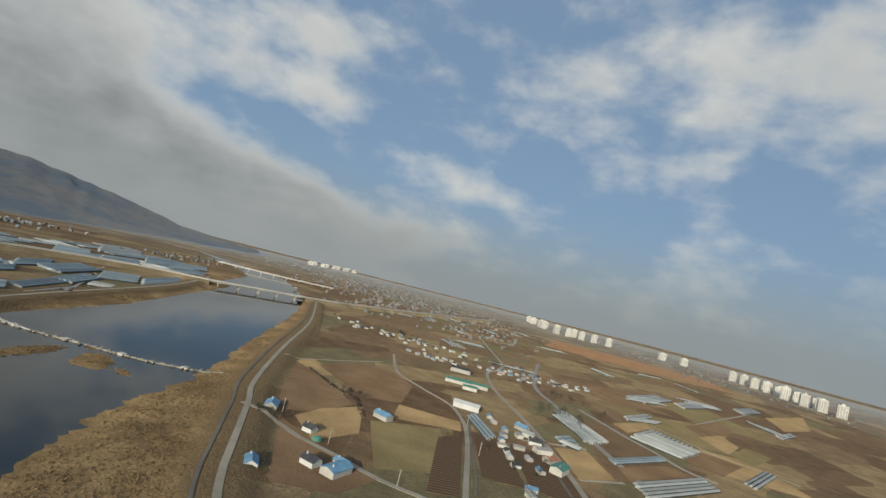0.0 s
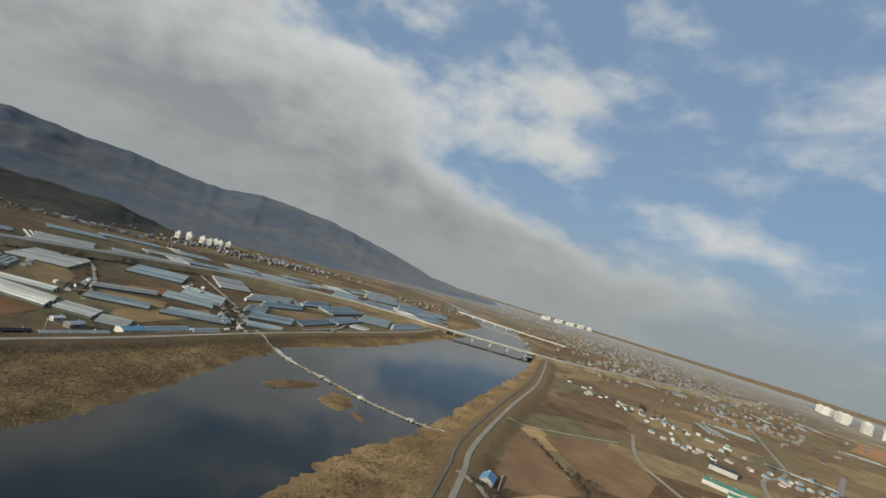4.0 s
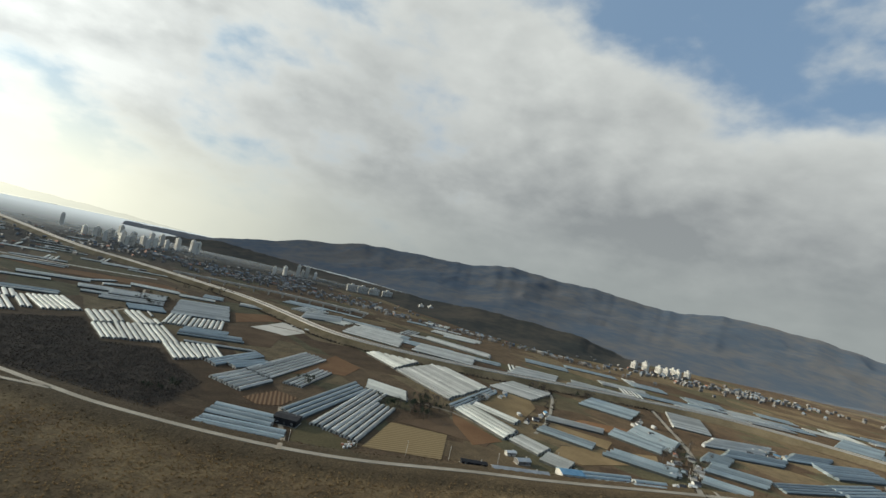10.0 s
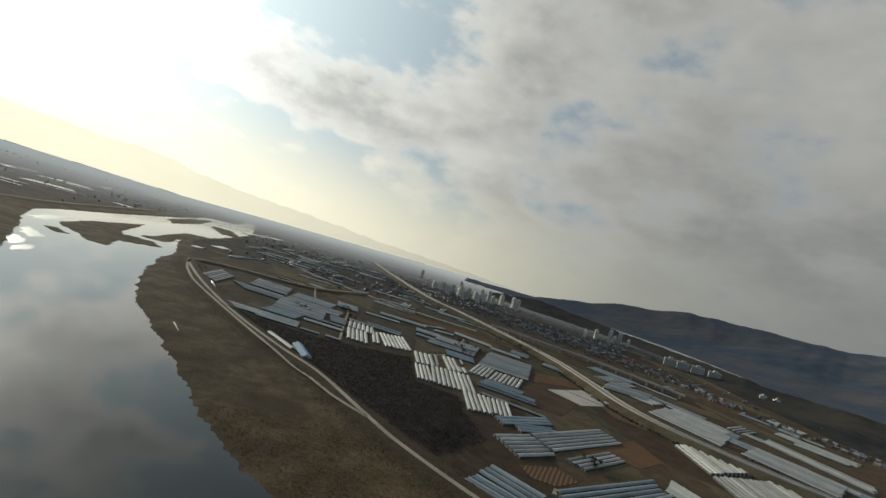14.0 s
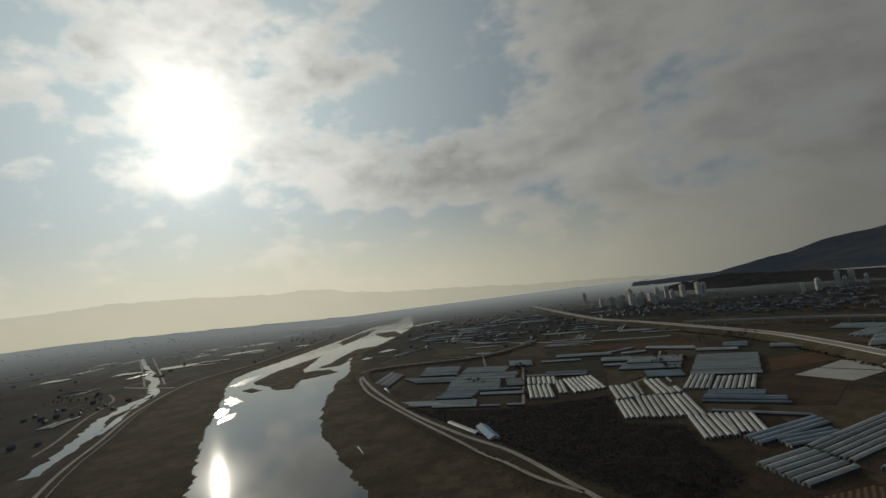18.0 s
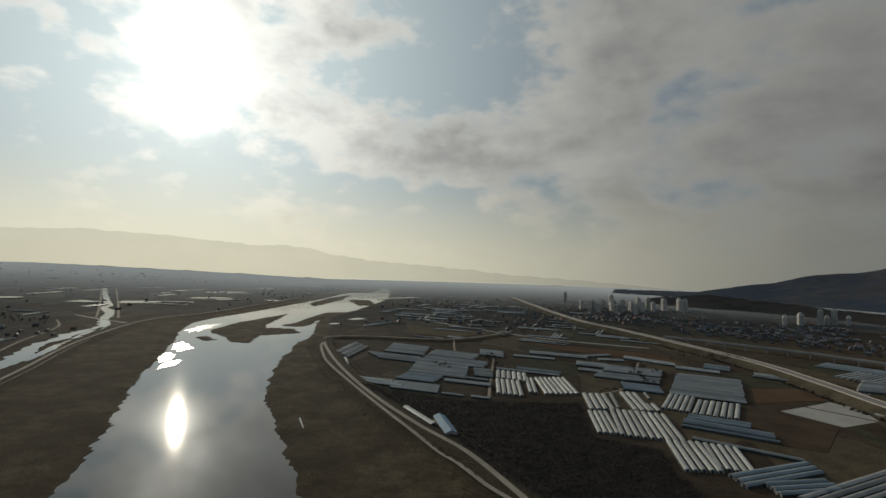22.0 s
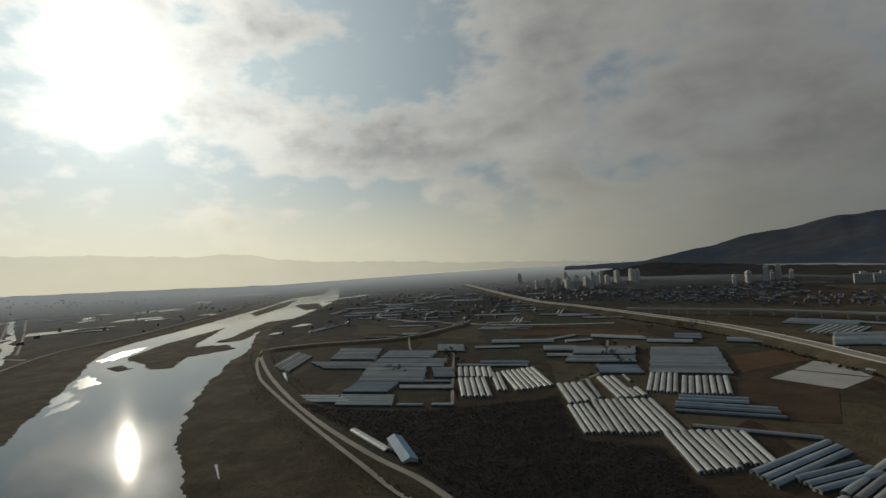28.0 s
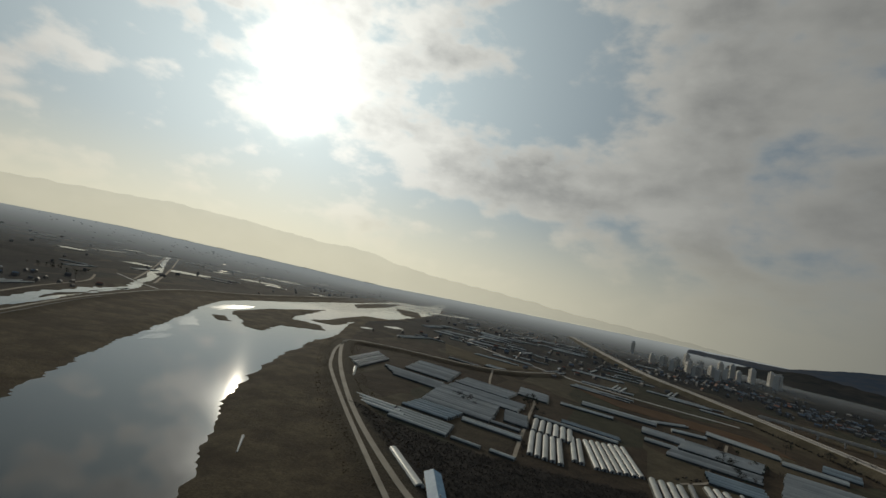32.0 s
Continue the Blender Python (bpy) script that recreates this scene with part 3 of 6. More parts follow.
def build_ground():
    xs, ys = axis_lines(-5200, 5200, -480, 860, 5.0), axis_lines(-5200, 5200, -700, 1330, 5.0)
    gx, gy = np.meshgrid(xs, ys)
    z = height(gx, gy)
    far = np.maximum(np.abs(gx - 200), np.abs(gy - 150))
    z = np.where(far > 3600, -0.5 + 0.045 * np.clip(-gx - 950, 0, 1750), z)
    nx, ny = len(xs), len(ys)
    verts = np.stack([gx, gy, z], -1).reshape(-1, 3)
    i = (np.arange(ny - 1)[:, None] * nx + np.arange(nx - 1)[None]).ravel()
    quads = np.stack([i, i + 1, i + nx + 1, i + nx], 1)
    mid = verts[quads].mean(axis=1)
    quads = quads[(np.hypot(mid[:, 0], mid[:, 1]) < 4420) | (mid[:, 1] < 1600)]  # the far hills close the plain to the north
    me = bpy.data.meshes.new("ground")
    me.vertices.add(len(verts))
    me.vertices.foreach_set("co", verts.ravel())
    me.loops.add(quads.size)
    me.loops.foreach_set("vertex_index", quads.ravel())
    me.polygons.add(len(quads))
    me.polygons.foreach_set("loop_start", np.arange(0, quads.size, 4))
    me.polygons.foreach_set("use_smooth", np.ones(len(quads), bool))
    me.update(calc_edges=True)
    zone = np.zeros((ny, nx, 4))
    sc = signed(gx, gy, CORRIDOR)
    zone[..., 0] = 1 - step(sc + 3 * ripple(gx, gy, 20, 2), -4, 4)
    d = np.minimum(seg_dist(gx, gy, LEVEE_EAST), seg_dist(gx, gy, LEVEE_WEST))
    zone[..., 1] = (1 - step(d, 14, 22)) * 0.8
    zone[..., 2] = 1 - step(signed(gx, gy, SCRUB) + 4 * ripple(gx, gy, 25, 6), -5, 5)
    zone[..., 3] = 1
    attr = me.color_attributes.new("zone", "FLOAT_COLOR", "POINT")
    attr.data.foreach_set("color", zone.ravel())
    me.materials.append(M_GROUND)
    return tagged(new("ground", me), "brown winter farmland with dry reed beds along the river", "ground", kind="structure")


build_ground()
WATER_Z = -3.0
raw("water", [(-1400, -1100, WATER_Z), (2200, -1100, WATER_Z), (2200, 3200, WATER_Z), (-1400, 3200, WATER_Z)], [(0, 1, 2, 3)], M_WATER)
tagged(bpy.data.objects["water"], "calm dark river water mirroring the clouds", "river", kind="structure")


def ribbon(name, line, width, mat, label, lift=0.25, z=None, thick=0.35, parent=None, kind="structure", category="road"):
    """A road or track along a line, with an upper face and two low sides."""
    p = np.array(line)
    d = np.gradient(p, axis=0)
    d /= np.linalg.norm(d, axis=1)[:, None] + 1e-9
    nrm = np.stack([-d[:, 1], d[:, 0]], 1)
    h = np.maximum(height(p[:, 0], p[:, 1]), -1.0) + lift if z is None else np.full(len(p), z) if np.isscalar(z) else np.array(z)
    verts, faces = [], []
    for q, m, k in zip(p, nrm, h):
        a, b = q + m * width / 2, q - m * width / 2
        verts += [(*a, k - thick), (*a, k), (*b, k), (*b, k - thick)]
    for i in range(len(p) - 1):
        o = 4 * i
        faces += [(o, o + 1, o + 5, o + 4), (o + 1, o + 2, o + 6, o + 5), (o + 2, o + 3, o + 7, o + 6)]
    ob = raw(name, verts, faces, mat, parent)
    return tagged(ob, label, category, kind=kind) if parent is None else ob


ribbon("road", LEVEE_EAST, 4.2, M_ROAD, "pale concrete road along the levee crest")
ribbon("road", LEVEE_WEST, 3.6, M_ROAD, "pale concrete levee road beside the reed bed")


def offset(line, side):
    p = np.array(line)
    d = np.gradient(p, axis=0)
    d /= np.linalg.norm(d, axis=1)[:, None] + 1e-9
    return [tuple(v) for v in p + side * np.stack([-d[:, 1], d[:, 0]], 1)]

# ---- hills ----


LATTICE = np.random.RandomState(17).uniform(0, 1, (256, 256))


def fbm(x, y, size, seed, octaves=5):
    """Smooth noise from 0 to 1, summed over octaves."""
    out, amp, sum_amp = 0, 1.0, 0.0
    for k in range(octaves):
        u, v = x / size + 31.7 * seed + 7.3 * k, y / size + 17.9 * seed + 3.1 * k
        iu, iv = np.floor(u).astype(int), np.floor(v).astype(int)
        fu, fv = u - iu, v - iv
        fu, fv = fu * fu * (3 - 2 * fu), fv * fv * (3 - 2 * fv)
        g = lambda a, b: LATTICE[(iu + a) % 256, (iv + b) % 256]
        out = out + amp * ((g(0, 0) * (1 - fu) + g(1, 0) * fu) * (1 - fv) + (g(0, 1) * (1 - fu) + g(1, 1) * fu) * fv)
        sum_amp += amp
        amp, size = amp * 0.5, size * 0.5
    return out / sum_amp


def hills(name, label, centre, table, foot, crest, back, seed, spur=0.3, mat=None):
    """A range seen as azimuth and elevation of its crest from a centre: slopes with spurs from the foot up to the crest and down again."""
    az0, az1 = table[0][0], table[-1][0]
    az = np.linspace(az0, az1, int((az1 - az0) * 4) + 1)
    el = np.interp(az, [a for a, _ in table], [e for _, e in table])
    el = el + 0.14 * ripple(az, 0 * az, 4.0, seed) + 0.07 * ripple(az, 0 * az, 1.5, seed + 5)
    rr = np.linspace(0, 1, 60)
    a2, r2 = np.meshgrid(np.radians(az), rr, indexing="ij")
    f0 = np.interp(az, [a for a, _ in foot], [e for _, e in foot])[:, None] if isinstance(foot, list) else foot
    c0 = crest if np.isscalar(crest) else np.interp(az, [a for a, _ in crest], [e for _, e in crest])[:, None]
    dist = np.where(r2 < 0.7, f0 + (c0 - f0) * r2 / 0.7, c0 + back * (r2 - 0.7) / 0.3)
    x, y = centre[0] + dist * np.sin(a2), centre[1] + dist * np.cos(a2)
    top = np.maximum(112 + c0 * np.tan(np.radians(el))[:, None], 1)
    prof = np.where(r2 < 0.7, (r2 / 0.7) ** 1.25, 1 - (np.maximum(r2 - 0.7, 0) / 0.3) ** 1.3)
    ridged = 1 - np.abs(2 * fbm(x, y, 620, seed) - 1) ** 0.7
    gully = np.abs(2 * fbm(x, y, 260, seed + 1, 4) - 1)
    wave = 0.85 * (1 - ridged) + 0.5 * gully
    z = top * prof * (1 - 2.2 * spur * wave * np.where(r2 < 0.7, (1 - r2 / 0.7) ** 0.6, 0.1)) + 5 * (fbm(x, y, 60, seed + 2, 3) - 0.5) * np.minimum(prof * 3, 1)
    z = z - 3 * (1 - step(r2, 0, 0.04))
    na, nr = a2.shape
    i = (np.arange(na - 1)[:, None] * nr + np.arange(nr - 1)[None]).ravel()
    quads = np.stack([i, i + 1, i + nr + 1, i + nr], 1)
    ob = raw(name, np.stack([x, y, z], -1).reshape(-1, 3).tolist(), quads.tolist(), mat or M_FOREST, smooth=True)
    return tagged(ob, label, "mountain", kind="structure")


EYE_MID = (-50, -60)
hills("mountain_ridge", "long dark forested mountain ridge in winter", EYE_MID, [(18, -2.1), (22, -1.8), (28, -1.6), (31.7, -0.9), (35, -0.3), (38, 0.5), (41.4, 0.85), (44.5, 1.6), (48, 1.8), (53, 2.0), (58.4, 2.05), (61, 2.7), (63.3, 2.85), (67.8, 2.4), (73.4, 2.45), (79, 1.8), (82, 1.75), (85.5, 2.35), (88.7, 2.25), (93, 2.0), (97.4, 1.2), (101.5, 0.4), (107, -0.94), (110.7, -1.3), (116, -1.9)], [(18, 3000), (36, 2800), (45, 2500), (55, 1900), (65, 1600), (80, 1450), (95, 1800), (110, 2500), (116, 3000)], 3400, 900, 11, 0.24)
hills("foothill", "low dark wooded foothill in front of the ridge", EYE_MID, [(22, -2.9), (25, -2.2), (28, -1.8), (30, -1.6), (36, -2.0), (43, -2.5), (50, -2.8), (55, -3.0), (60, -2.6), (64, -2.7), (69, -2.9), (73, -3.1), (77, -4.3), (80, -4.9)], [(22, 2200), (36, 2000), (46, 1700), (52, 1400), (60, 1200), (70, 1120), (80, 1250)], [(22, 2600), (36, 2350), (46, 2050), (52, 1750), (60, 1550), (70, 1450), (80, 1450)], 300, 31, 0.35, M_PINE)
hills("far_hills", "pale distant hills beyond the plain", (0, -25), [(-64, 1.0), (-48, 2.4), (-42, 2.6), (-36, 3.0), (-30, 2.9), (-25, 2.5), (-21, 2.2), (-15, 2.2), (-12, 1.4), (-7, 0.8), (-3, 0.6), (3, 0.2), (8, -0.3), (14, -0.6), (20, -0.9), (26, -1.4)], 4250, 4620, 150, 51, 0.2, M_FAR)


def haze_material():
    """Stand-in for aerial haze: scatters light, lets the rest pass, opacity painted by position."""
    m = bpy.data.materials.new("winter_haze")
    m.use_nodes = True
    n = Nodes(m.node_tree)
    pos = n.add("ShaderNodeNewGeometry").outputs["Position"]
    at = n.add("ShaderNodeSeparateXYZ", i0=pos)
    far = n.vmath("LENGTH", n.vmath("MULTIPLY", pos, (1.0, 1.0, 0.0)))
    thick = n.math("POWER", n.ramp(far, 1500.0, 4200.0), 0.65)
    north = n.math("ADD", 0.34, n.math("MULTIPLY", n.ramp(at.outputs[1], -1200.0, 1200.0), 0.64))  # less opaque southwards, where the front-lit sheet looks too bright
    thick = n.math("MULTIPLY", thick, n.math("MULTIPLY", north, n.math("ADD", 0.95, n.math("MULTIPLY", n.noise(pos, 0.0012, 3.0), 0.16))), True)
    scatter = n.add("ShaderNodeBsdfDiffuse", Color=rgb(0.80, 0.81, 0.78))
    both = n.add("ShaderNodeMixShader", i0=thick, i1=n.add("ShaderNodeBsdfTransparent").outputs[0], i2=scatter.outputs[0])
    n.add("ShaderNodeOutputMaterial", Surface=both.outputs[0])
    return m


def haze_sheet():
    """A low see-through sheet added on the far plain; its painted haze thickens outwards."""
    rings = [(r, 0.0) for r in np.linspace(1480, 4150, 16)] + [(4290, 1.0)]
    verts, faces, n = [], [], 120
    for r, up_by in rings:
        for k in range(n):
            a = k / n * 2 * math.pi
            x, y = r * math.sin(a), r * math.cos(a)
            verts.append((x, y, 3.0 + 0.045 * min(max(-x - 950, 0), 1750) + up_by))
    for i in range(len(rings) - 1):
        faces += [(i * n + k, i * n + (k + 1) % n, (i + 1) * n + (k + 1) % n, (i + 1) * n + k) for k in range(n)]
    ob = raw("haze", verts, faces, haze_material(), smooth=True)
    return tagged(ob, "see-through sheet standing in for haze over the far plain", "haze", kind="structure")


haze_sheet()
R = random.Random(7)


def flat(verts2, z):
    return [(x, y, z) for x, y in verts2]


def box(bm, x0, y0, z0, x1, y1, z1, m=Matrix.Identity(4), mat=0):
    v = [bm.verts.new(m @ Vector(c)) for c in ((x0, y0, z0), (x1, y0, z0), (x1, y1, z0), (x0, y1, z0), (x0, y0, z1), (x1, y0, z1), (x1, y1, z1), (x0, y1, z1))]
    for f in ((3, 2, 1, 0), (4, 5, 6, 7), (0, 1, 5, 4), (1, 2, 6, 5), (2, 3, 7, 6), (3, 0, 4, 7)):
        bm.faces.new([v[i] for i in f]).material_index = mat


def block_part(name, dims, mat, parent, label=""):
    bm = bmesh.new()
    box(bm, *dims)
    return part(name, bm, mat, parent, label)


# ---- second track, embankment, highway and bridges ----
ribbon("road", offset(LEVEE_WEST, 9.5)[105:], 1.8, M_PATH, "narrow worn path below the levee road")


ribbon("road", curve([(-176, 835), (-165, 753), (-147, 684), (-126, 622), (-74, 507), (-23, 402), (4, 350), (20, 323), (29, 304), (40, 282), (60, 256)], 8), 3.4, M_ROAD, "pale concrete road on the river side of the levee")


def embankment(line, top, base, z_top, z_base, mat, name, label):
    p = np.array(line)
    d = np.gradient(p, axis=0)
    d /= np.linalg.norm(d, axis=1)[:, None]
    nrm = np.stack([-d[:, 1], d[:, 0]], 1)
    verts, faces = [], []
    for i, (q, m) in enumerate(zip(p, nrm)):
        for k, z in ((base, z_base), (top, z_top), (-top, z_top), (-base, z_base)):
            verts.append((*(q + m * (k + 0.8 * math.sin(i * 1.7) * (abs(k) == base))), z))
        if i:
            o = 4 * i
            faces += [(o - 4 + j, o - 3 + j, o + 1 + j, o + j) for j in range(3)]
    return tagged(raw(name, verts, faces, mat), label, "embankment", kind="structure")


HW = np.array(HIGHWAY)
over = [i for i, (x, y) in enumerate(HIGHWAY) if -600 < y < -400 and x > 600]
LAND_A, LAND_B, SPAN = HIGHWAY[: over[0] + 1], HIGHWAY[over[-1] :], HIGHWAY[over[0] : over[-1] + 1]
embankment(LAND_A, 9.5, 21, 6.6, -0.8, M_EMBANK, "embankment", "dry grassy embankment carrying the expressway")
embankment(LAND_B, 9.5, 19, 6.6, -0.8, M_EMBANK, "embankment", "dry grassy embankment carrying the expressway")
ribbon("road", LAND_A, 15, M_ASPHALT, "grey expressway on its embankment", z=6.95, thick=0.5)
ribbon("road", LAND_B, 15, M_ASPHALT, "grey expressway on its embankment", z=6.95, thick=0.5)
for side in (7.6, -7.6):
    for land in (LAND_A, LAND_B):
        ribbon("barrier", offset(land, side), 0.5, M_CONCRETE, "pale concrete barrier at the expressway edge", z=7.9, thick=1.3, category="barrier")


def river_bridge(line, width, z, span, label):
    root = tagged(new("bridge"), label, "bridge")
    ribbon("deck", line, width, M_CONCRETE, "", z=z, thick=1.0, parent=root)
    ribbon("girder", offset(line, width * 0.3), 1.2, M_CONCRETE, "", z=z - 1.0, thick=1.6, parent=root)
    ribbon("girder", offset(line, -width * 0.3), 1.2, M_CONCRETE, "", z=z - 1.0, thick=1.6, parent=root)
    for s in (1, -1):
        ribbon("parapet", offset(line, s * (width / 2 - 0.2)), 0.4, M_CONCRETE, "", z=z + 1.0, thick=1.1, parent=root)
    p = np.array(line)
    run = np.r_[0, np.cumsum(np.hypot(*np.diff(p, axis=0).T))]
    for s in np.arange(span * 0.4, run[-1], span):
        x, y = np.interp(s, run, p[:, 0]), np.interp(s, run, p[:, 1])
        i = min(int(np.searchsorted(run, s)), len(p) - 1)
        a = math.atan2(*(p[i] - p[i - 1])[::-1])
        m = pose(x, y, 0, 0, 0, math.degrees(a))
        bm = bmesh.new()
        box(bm, -1.2, -width * 0.45, z - 4.0, 1.2, width * 0.45, z - 2.6, m)
        cap = part("pier_cap", bm, M_CONCRETE, root)
        for k in (-0.28, 0.28):
            bm = bmesh.new()
            bmesh.ops.create_cone(bm, cap_ends=True, segments=10, radius1=1.0, radius2=1.0, depth=z + 3.5, matrix=m @ pose(0, k * width, (z - 3.5) / 2 - 2.6))
            part("column", bm, M_CONCRETE, cap)
    return root


river_bridge(SPAN, 15, 7.0, 38, "concrete expressway girder bridge over the river")
river_bridge(curve([(1367, -629), (1288, -723), (1228, -819), (1181, -923)], 20), 10, 6.0, 38, "distant concrete road bridge over the narrow river")

river_bridge(curve([(440, 920), (502, 861), (585, 775), (640, 690), (690, 600)], 20), 10, 8.5, 30, "pale concrete viaduct of a second road on columns")

# ---- weir across the river ----
WEIR = curve([(400, -69), (372, -84), (335, -108), (298, -141), (261, -176), (231, -221)], 6)
weir = tagged(new("weir"), "low concrete and stone weir crossing the river", "weir")
WP = np.array(WEIR)
ribbon("sill", WEIR, 2.2, M_STONE, "", z=np.maximum(-2.45, height(WP[:, 0], WP[:, 1]) + 0.3), thick=2.0, parent=weir)
bm = bmesh.new()
box(bm, -0.5, -0.5, -0.5, 0.5, 0.5, 0.5)
bmesh.ops.bevel(bm, geom=bm.edges[:], offset=0.12, segments=1, affect="EDGES")
STONE = bpy.data.meshes.new("stone")
bm.to_mesh(STONE)
bm.free()
STONE.materials.append(M_STONE)
for i, (x, y) in enumerate(WEIR[2:-1]):
    for k in range(3):
        ob = new("stone", STONE)
        ob.parent = weir
        ob.matrix_basis = pose(x + R.uniform(-3, 3), y + R.uniform(-3, 3), -2.55 + R.uniform(0, 0.3), R.uniform(-10, 10), 0, R.uniform(0, 180)) @ Matrix.Diagonal((R.uniform(1, 2.6), R.uniform(1, 2), R.uniform(0.8, 1.3), 1))
for x, y in WEIR[4::7]:
    bm = bmesh.new()
    box(bm, -2.2, -2.2, -3.5, 2.2, 2.2, -1.6, pose(x, y, 0, 0, 0, 38))
    part("gate_block", bm, M_CONCRETE, weir, "pale concrete block on the weir")
ribbon("pipe_walk", curve([(369, -91), (345, -101), (327, -113)], 6), 2.4, M_WHITE, "", z=-2.1, thick=0.5, parent=weir)

# ---- lanes ----
def lane(points, width=3.5, mat=M_ROAD, label="narrow concrete farm lane between the fields"):
    return ribbon("road", curve(points, 8), width, mat, label, lift=0.3)


lane([(159, -205), (133, -216), (108, -219), (80, -228), (50, -235), (-5, -263)])
lane([(15, -263), (39, -291), (69, -326), (101, -361), (133, -388), (163, -404), (209, -411), (264, -427), (344, -488)])
lane([(291, -301), (289, -325), (294, -385), (301, -434)], 3.0, M_DIRT, "earth track between brown fields")
lane([(-25, -335), (25, -384), (87, -440), (146, -486), (212, -537), (278, -607), (303, -666), (345, -730), (456, -839), (583, -964)], 4.5)
lane([(-45, -408), (8, -450), (83, -513), (147, -575), (233, -659), (376, -891)], 6, M_ASPHALT, "straight asphalt country road")
lane([(372, 72), (409, 79), (442, 89), (482, 102), (552, 130), (596, 159)])
lane([(378, -62), (420, -52), (485, -45), (553, -23), (615, 3), (710, 42), (819, 87)], 4.5)
lane([(493, -151), (556, -170), (624, -191), (672, -207), (735, -215), (787, -237)])
lane([(58, 479), (67, 544), (78, 618), (89, 709), (61, 726), (39, 741), (40, 843)], 3.0, M_DIRT, "earth lane between greenhouse rows")
lane([(182, 516), (212, 538), (230, 580), (261, 628), (293, 691)], 3.0, M_DIRT, "earth lane between greenhouse rows")
lane([(134, 129), (153, 149), (166, 171), (184, 195)], 3.0, M_DIRT, "earth lane between greenhouse rows")
lane([(318, 183), (326, 157), (334, 139), (333, 96), (336, 51), (320, 22)], 3.0, M_DIRT, "earth lane between greenhouse rows")
lane([(-776, 1084), (-661, 1008), (-585, 969)], 4, M_CONCRETE, "canal bank lane")
lane([(-705, 1047), (-920, 1374), (-1350, 2015)], 5, M_DIRT, "track along the canal bank")
lane([(-660, 1048), (-870, 1373), (-1289, 2005)], 5, M_DIRT, "track along the canal bank")
lane([(-501, 525), (-530, 596), (-598, 733), (-664, 888), (-743, 990)], 4, M_DIRT, "track along the canal bank")
lane([(190, 1773), (51, 1441), (-15, 1227), (52, 1076), (211, 909), (369, 825)], 6, M_CONCRETE, "pale country road on the far plain")

# ---- single fields ----
LAYER = [0.0]


def field(points, mat, label):
    n = len(points)
    LAYER[0] += 0.005
    top, low = flat(points, -0.40 + LAYER[0]), flat(points, -0.8)
    ob = raw("field", top + low, [tuple(range(n))] + [(i, n + i, n + (i + 1) % n, (i + 1) % n) for i in range(n)], mat)
    return tagged(ob, label, "field", "fields of the plain", kind="structure")


field([(141, -211), (148, -223), (76, -227), (51, -233), (44, -203), (68, -172), (92, -183), (128, -203)], M_SOIL, "bare ploughed brown field beside the levee road")
field([(185, -232), (274, -301), (270, -312), (200, -302), (161, -295), (147, -251), (159, -222)], M_SOIL, "bare ploughed brown field")
field([(284, -310), (295, -336), (238, -331), (234, -309)], M_STUBBLE, "strip of tan stubble")
field([(103, -225), (142, -234), (153, -261), (156, -300), (108, -262)], M_STUBBLE, "tan stubble field by the farmhouses")
field([(129, -287), (105, -349), (43, -288), (63, -240), (104, -269)], M_GREENISH, "dull green field of winter barley")
field([(160, -341), (118, -373), (101, -355), (132, -310)], M_STUBBLE, "pale tan stubble strip")
field([(176, -317), (270, -328), (287, -391), (264, -417), (210, -402), (164, -347)], M_SOIL, "wide bare brown field")
field([(37, -303), (95, -363), (79, -378), (17, -322)], M_FURROW, "furrowed reddish field")
field([(-4, -334), (17, -326), (72, -380), (49, -395), (-14, -356)], M_FURROW, "furrowed brown field")
field([(192, 117), (250, 142), (276, 105), (230, 78)], M_FURROW_TAN, "large tan stubble field behind the levee")
field([(255, 143), (315, 132), (314, 82), (287, 76), (278, 105)], M_SOIL, "dark bare field with a curved edge")
field([(331, 465), (366, 481), (399, 438), (353, 420)], M_PALE, "field under pale mulch sheet")
field([(369, 482), (408, 502), (421, 481), (402, 440)], M_PALE, "field under pale mulch sheet")
field([(361, 552), (417, 555), (419, 510), (325, 490)], M_REDSOIL, "bare reddish field beside the greenhouses")
field([(246, 426), (323, 473), (344, 415), (289, 360), (255, 380)], M_SOIL, "dark ploughed field")
field([(170, 223), (205, 229), (211, 209), (186, 198), (171, 205)], M_FURROW, "small furrowed brown plot among greenhouses")
field([(248, 269), (356, 326), (350, 277), (304, 254), (291, 268)], M_REDSOIL, "bare reddish plot beside the greenhouse rows")
field([(332, 138), (315, 76), (280, 83), (310, 122)], M_REDSOIL, "dark reddish plot beside white tunnels")
field([(160, 150), (178, 161), (192, 120), (175, 118), (151, 140)], M_GREENISH, "rough grassy plot between greenhouses and levee road")
field([(364, 191), (409, 182), (514, 149), (462, 112), (382, 94)], M_STUBBLE, "brown stubble field among greenhouses")
field([(-54, 1071), (-38, 940), (38, 893), (123, 964), (21, 997)], M_STUBBLE, "curved pale field on the far plain")
field([(401, 70), (430, 70), (443, 22), (411, 18)], M_STUBBLE, "tan field between greenhouses")
field([(337, 41), (368, 45), (454, -16), (426, -24), (340, 17)], M_STUBBLE, "tan field between greenhouses")
field([(468, 70), (487, 70), (556, -17), (480, 4)], M_REDSOIL, "reddish field between greenhouses")
field([(644, -1345), (522, -1435), (358, -1609), (201, -1719), (365, -1946), (642, -1895), (823, -1680)], M_REDSOIL, "long reddish field at the foot of the town")
field([(43, -639), (150, -713), (88, -787), (-29, -712)], M_GREENISH, "dull green plot on the plain")
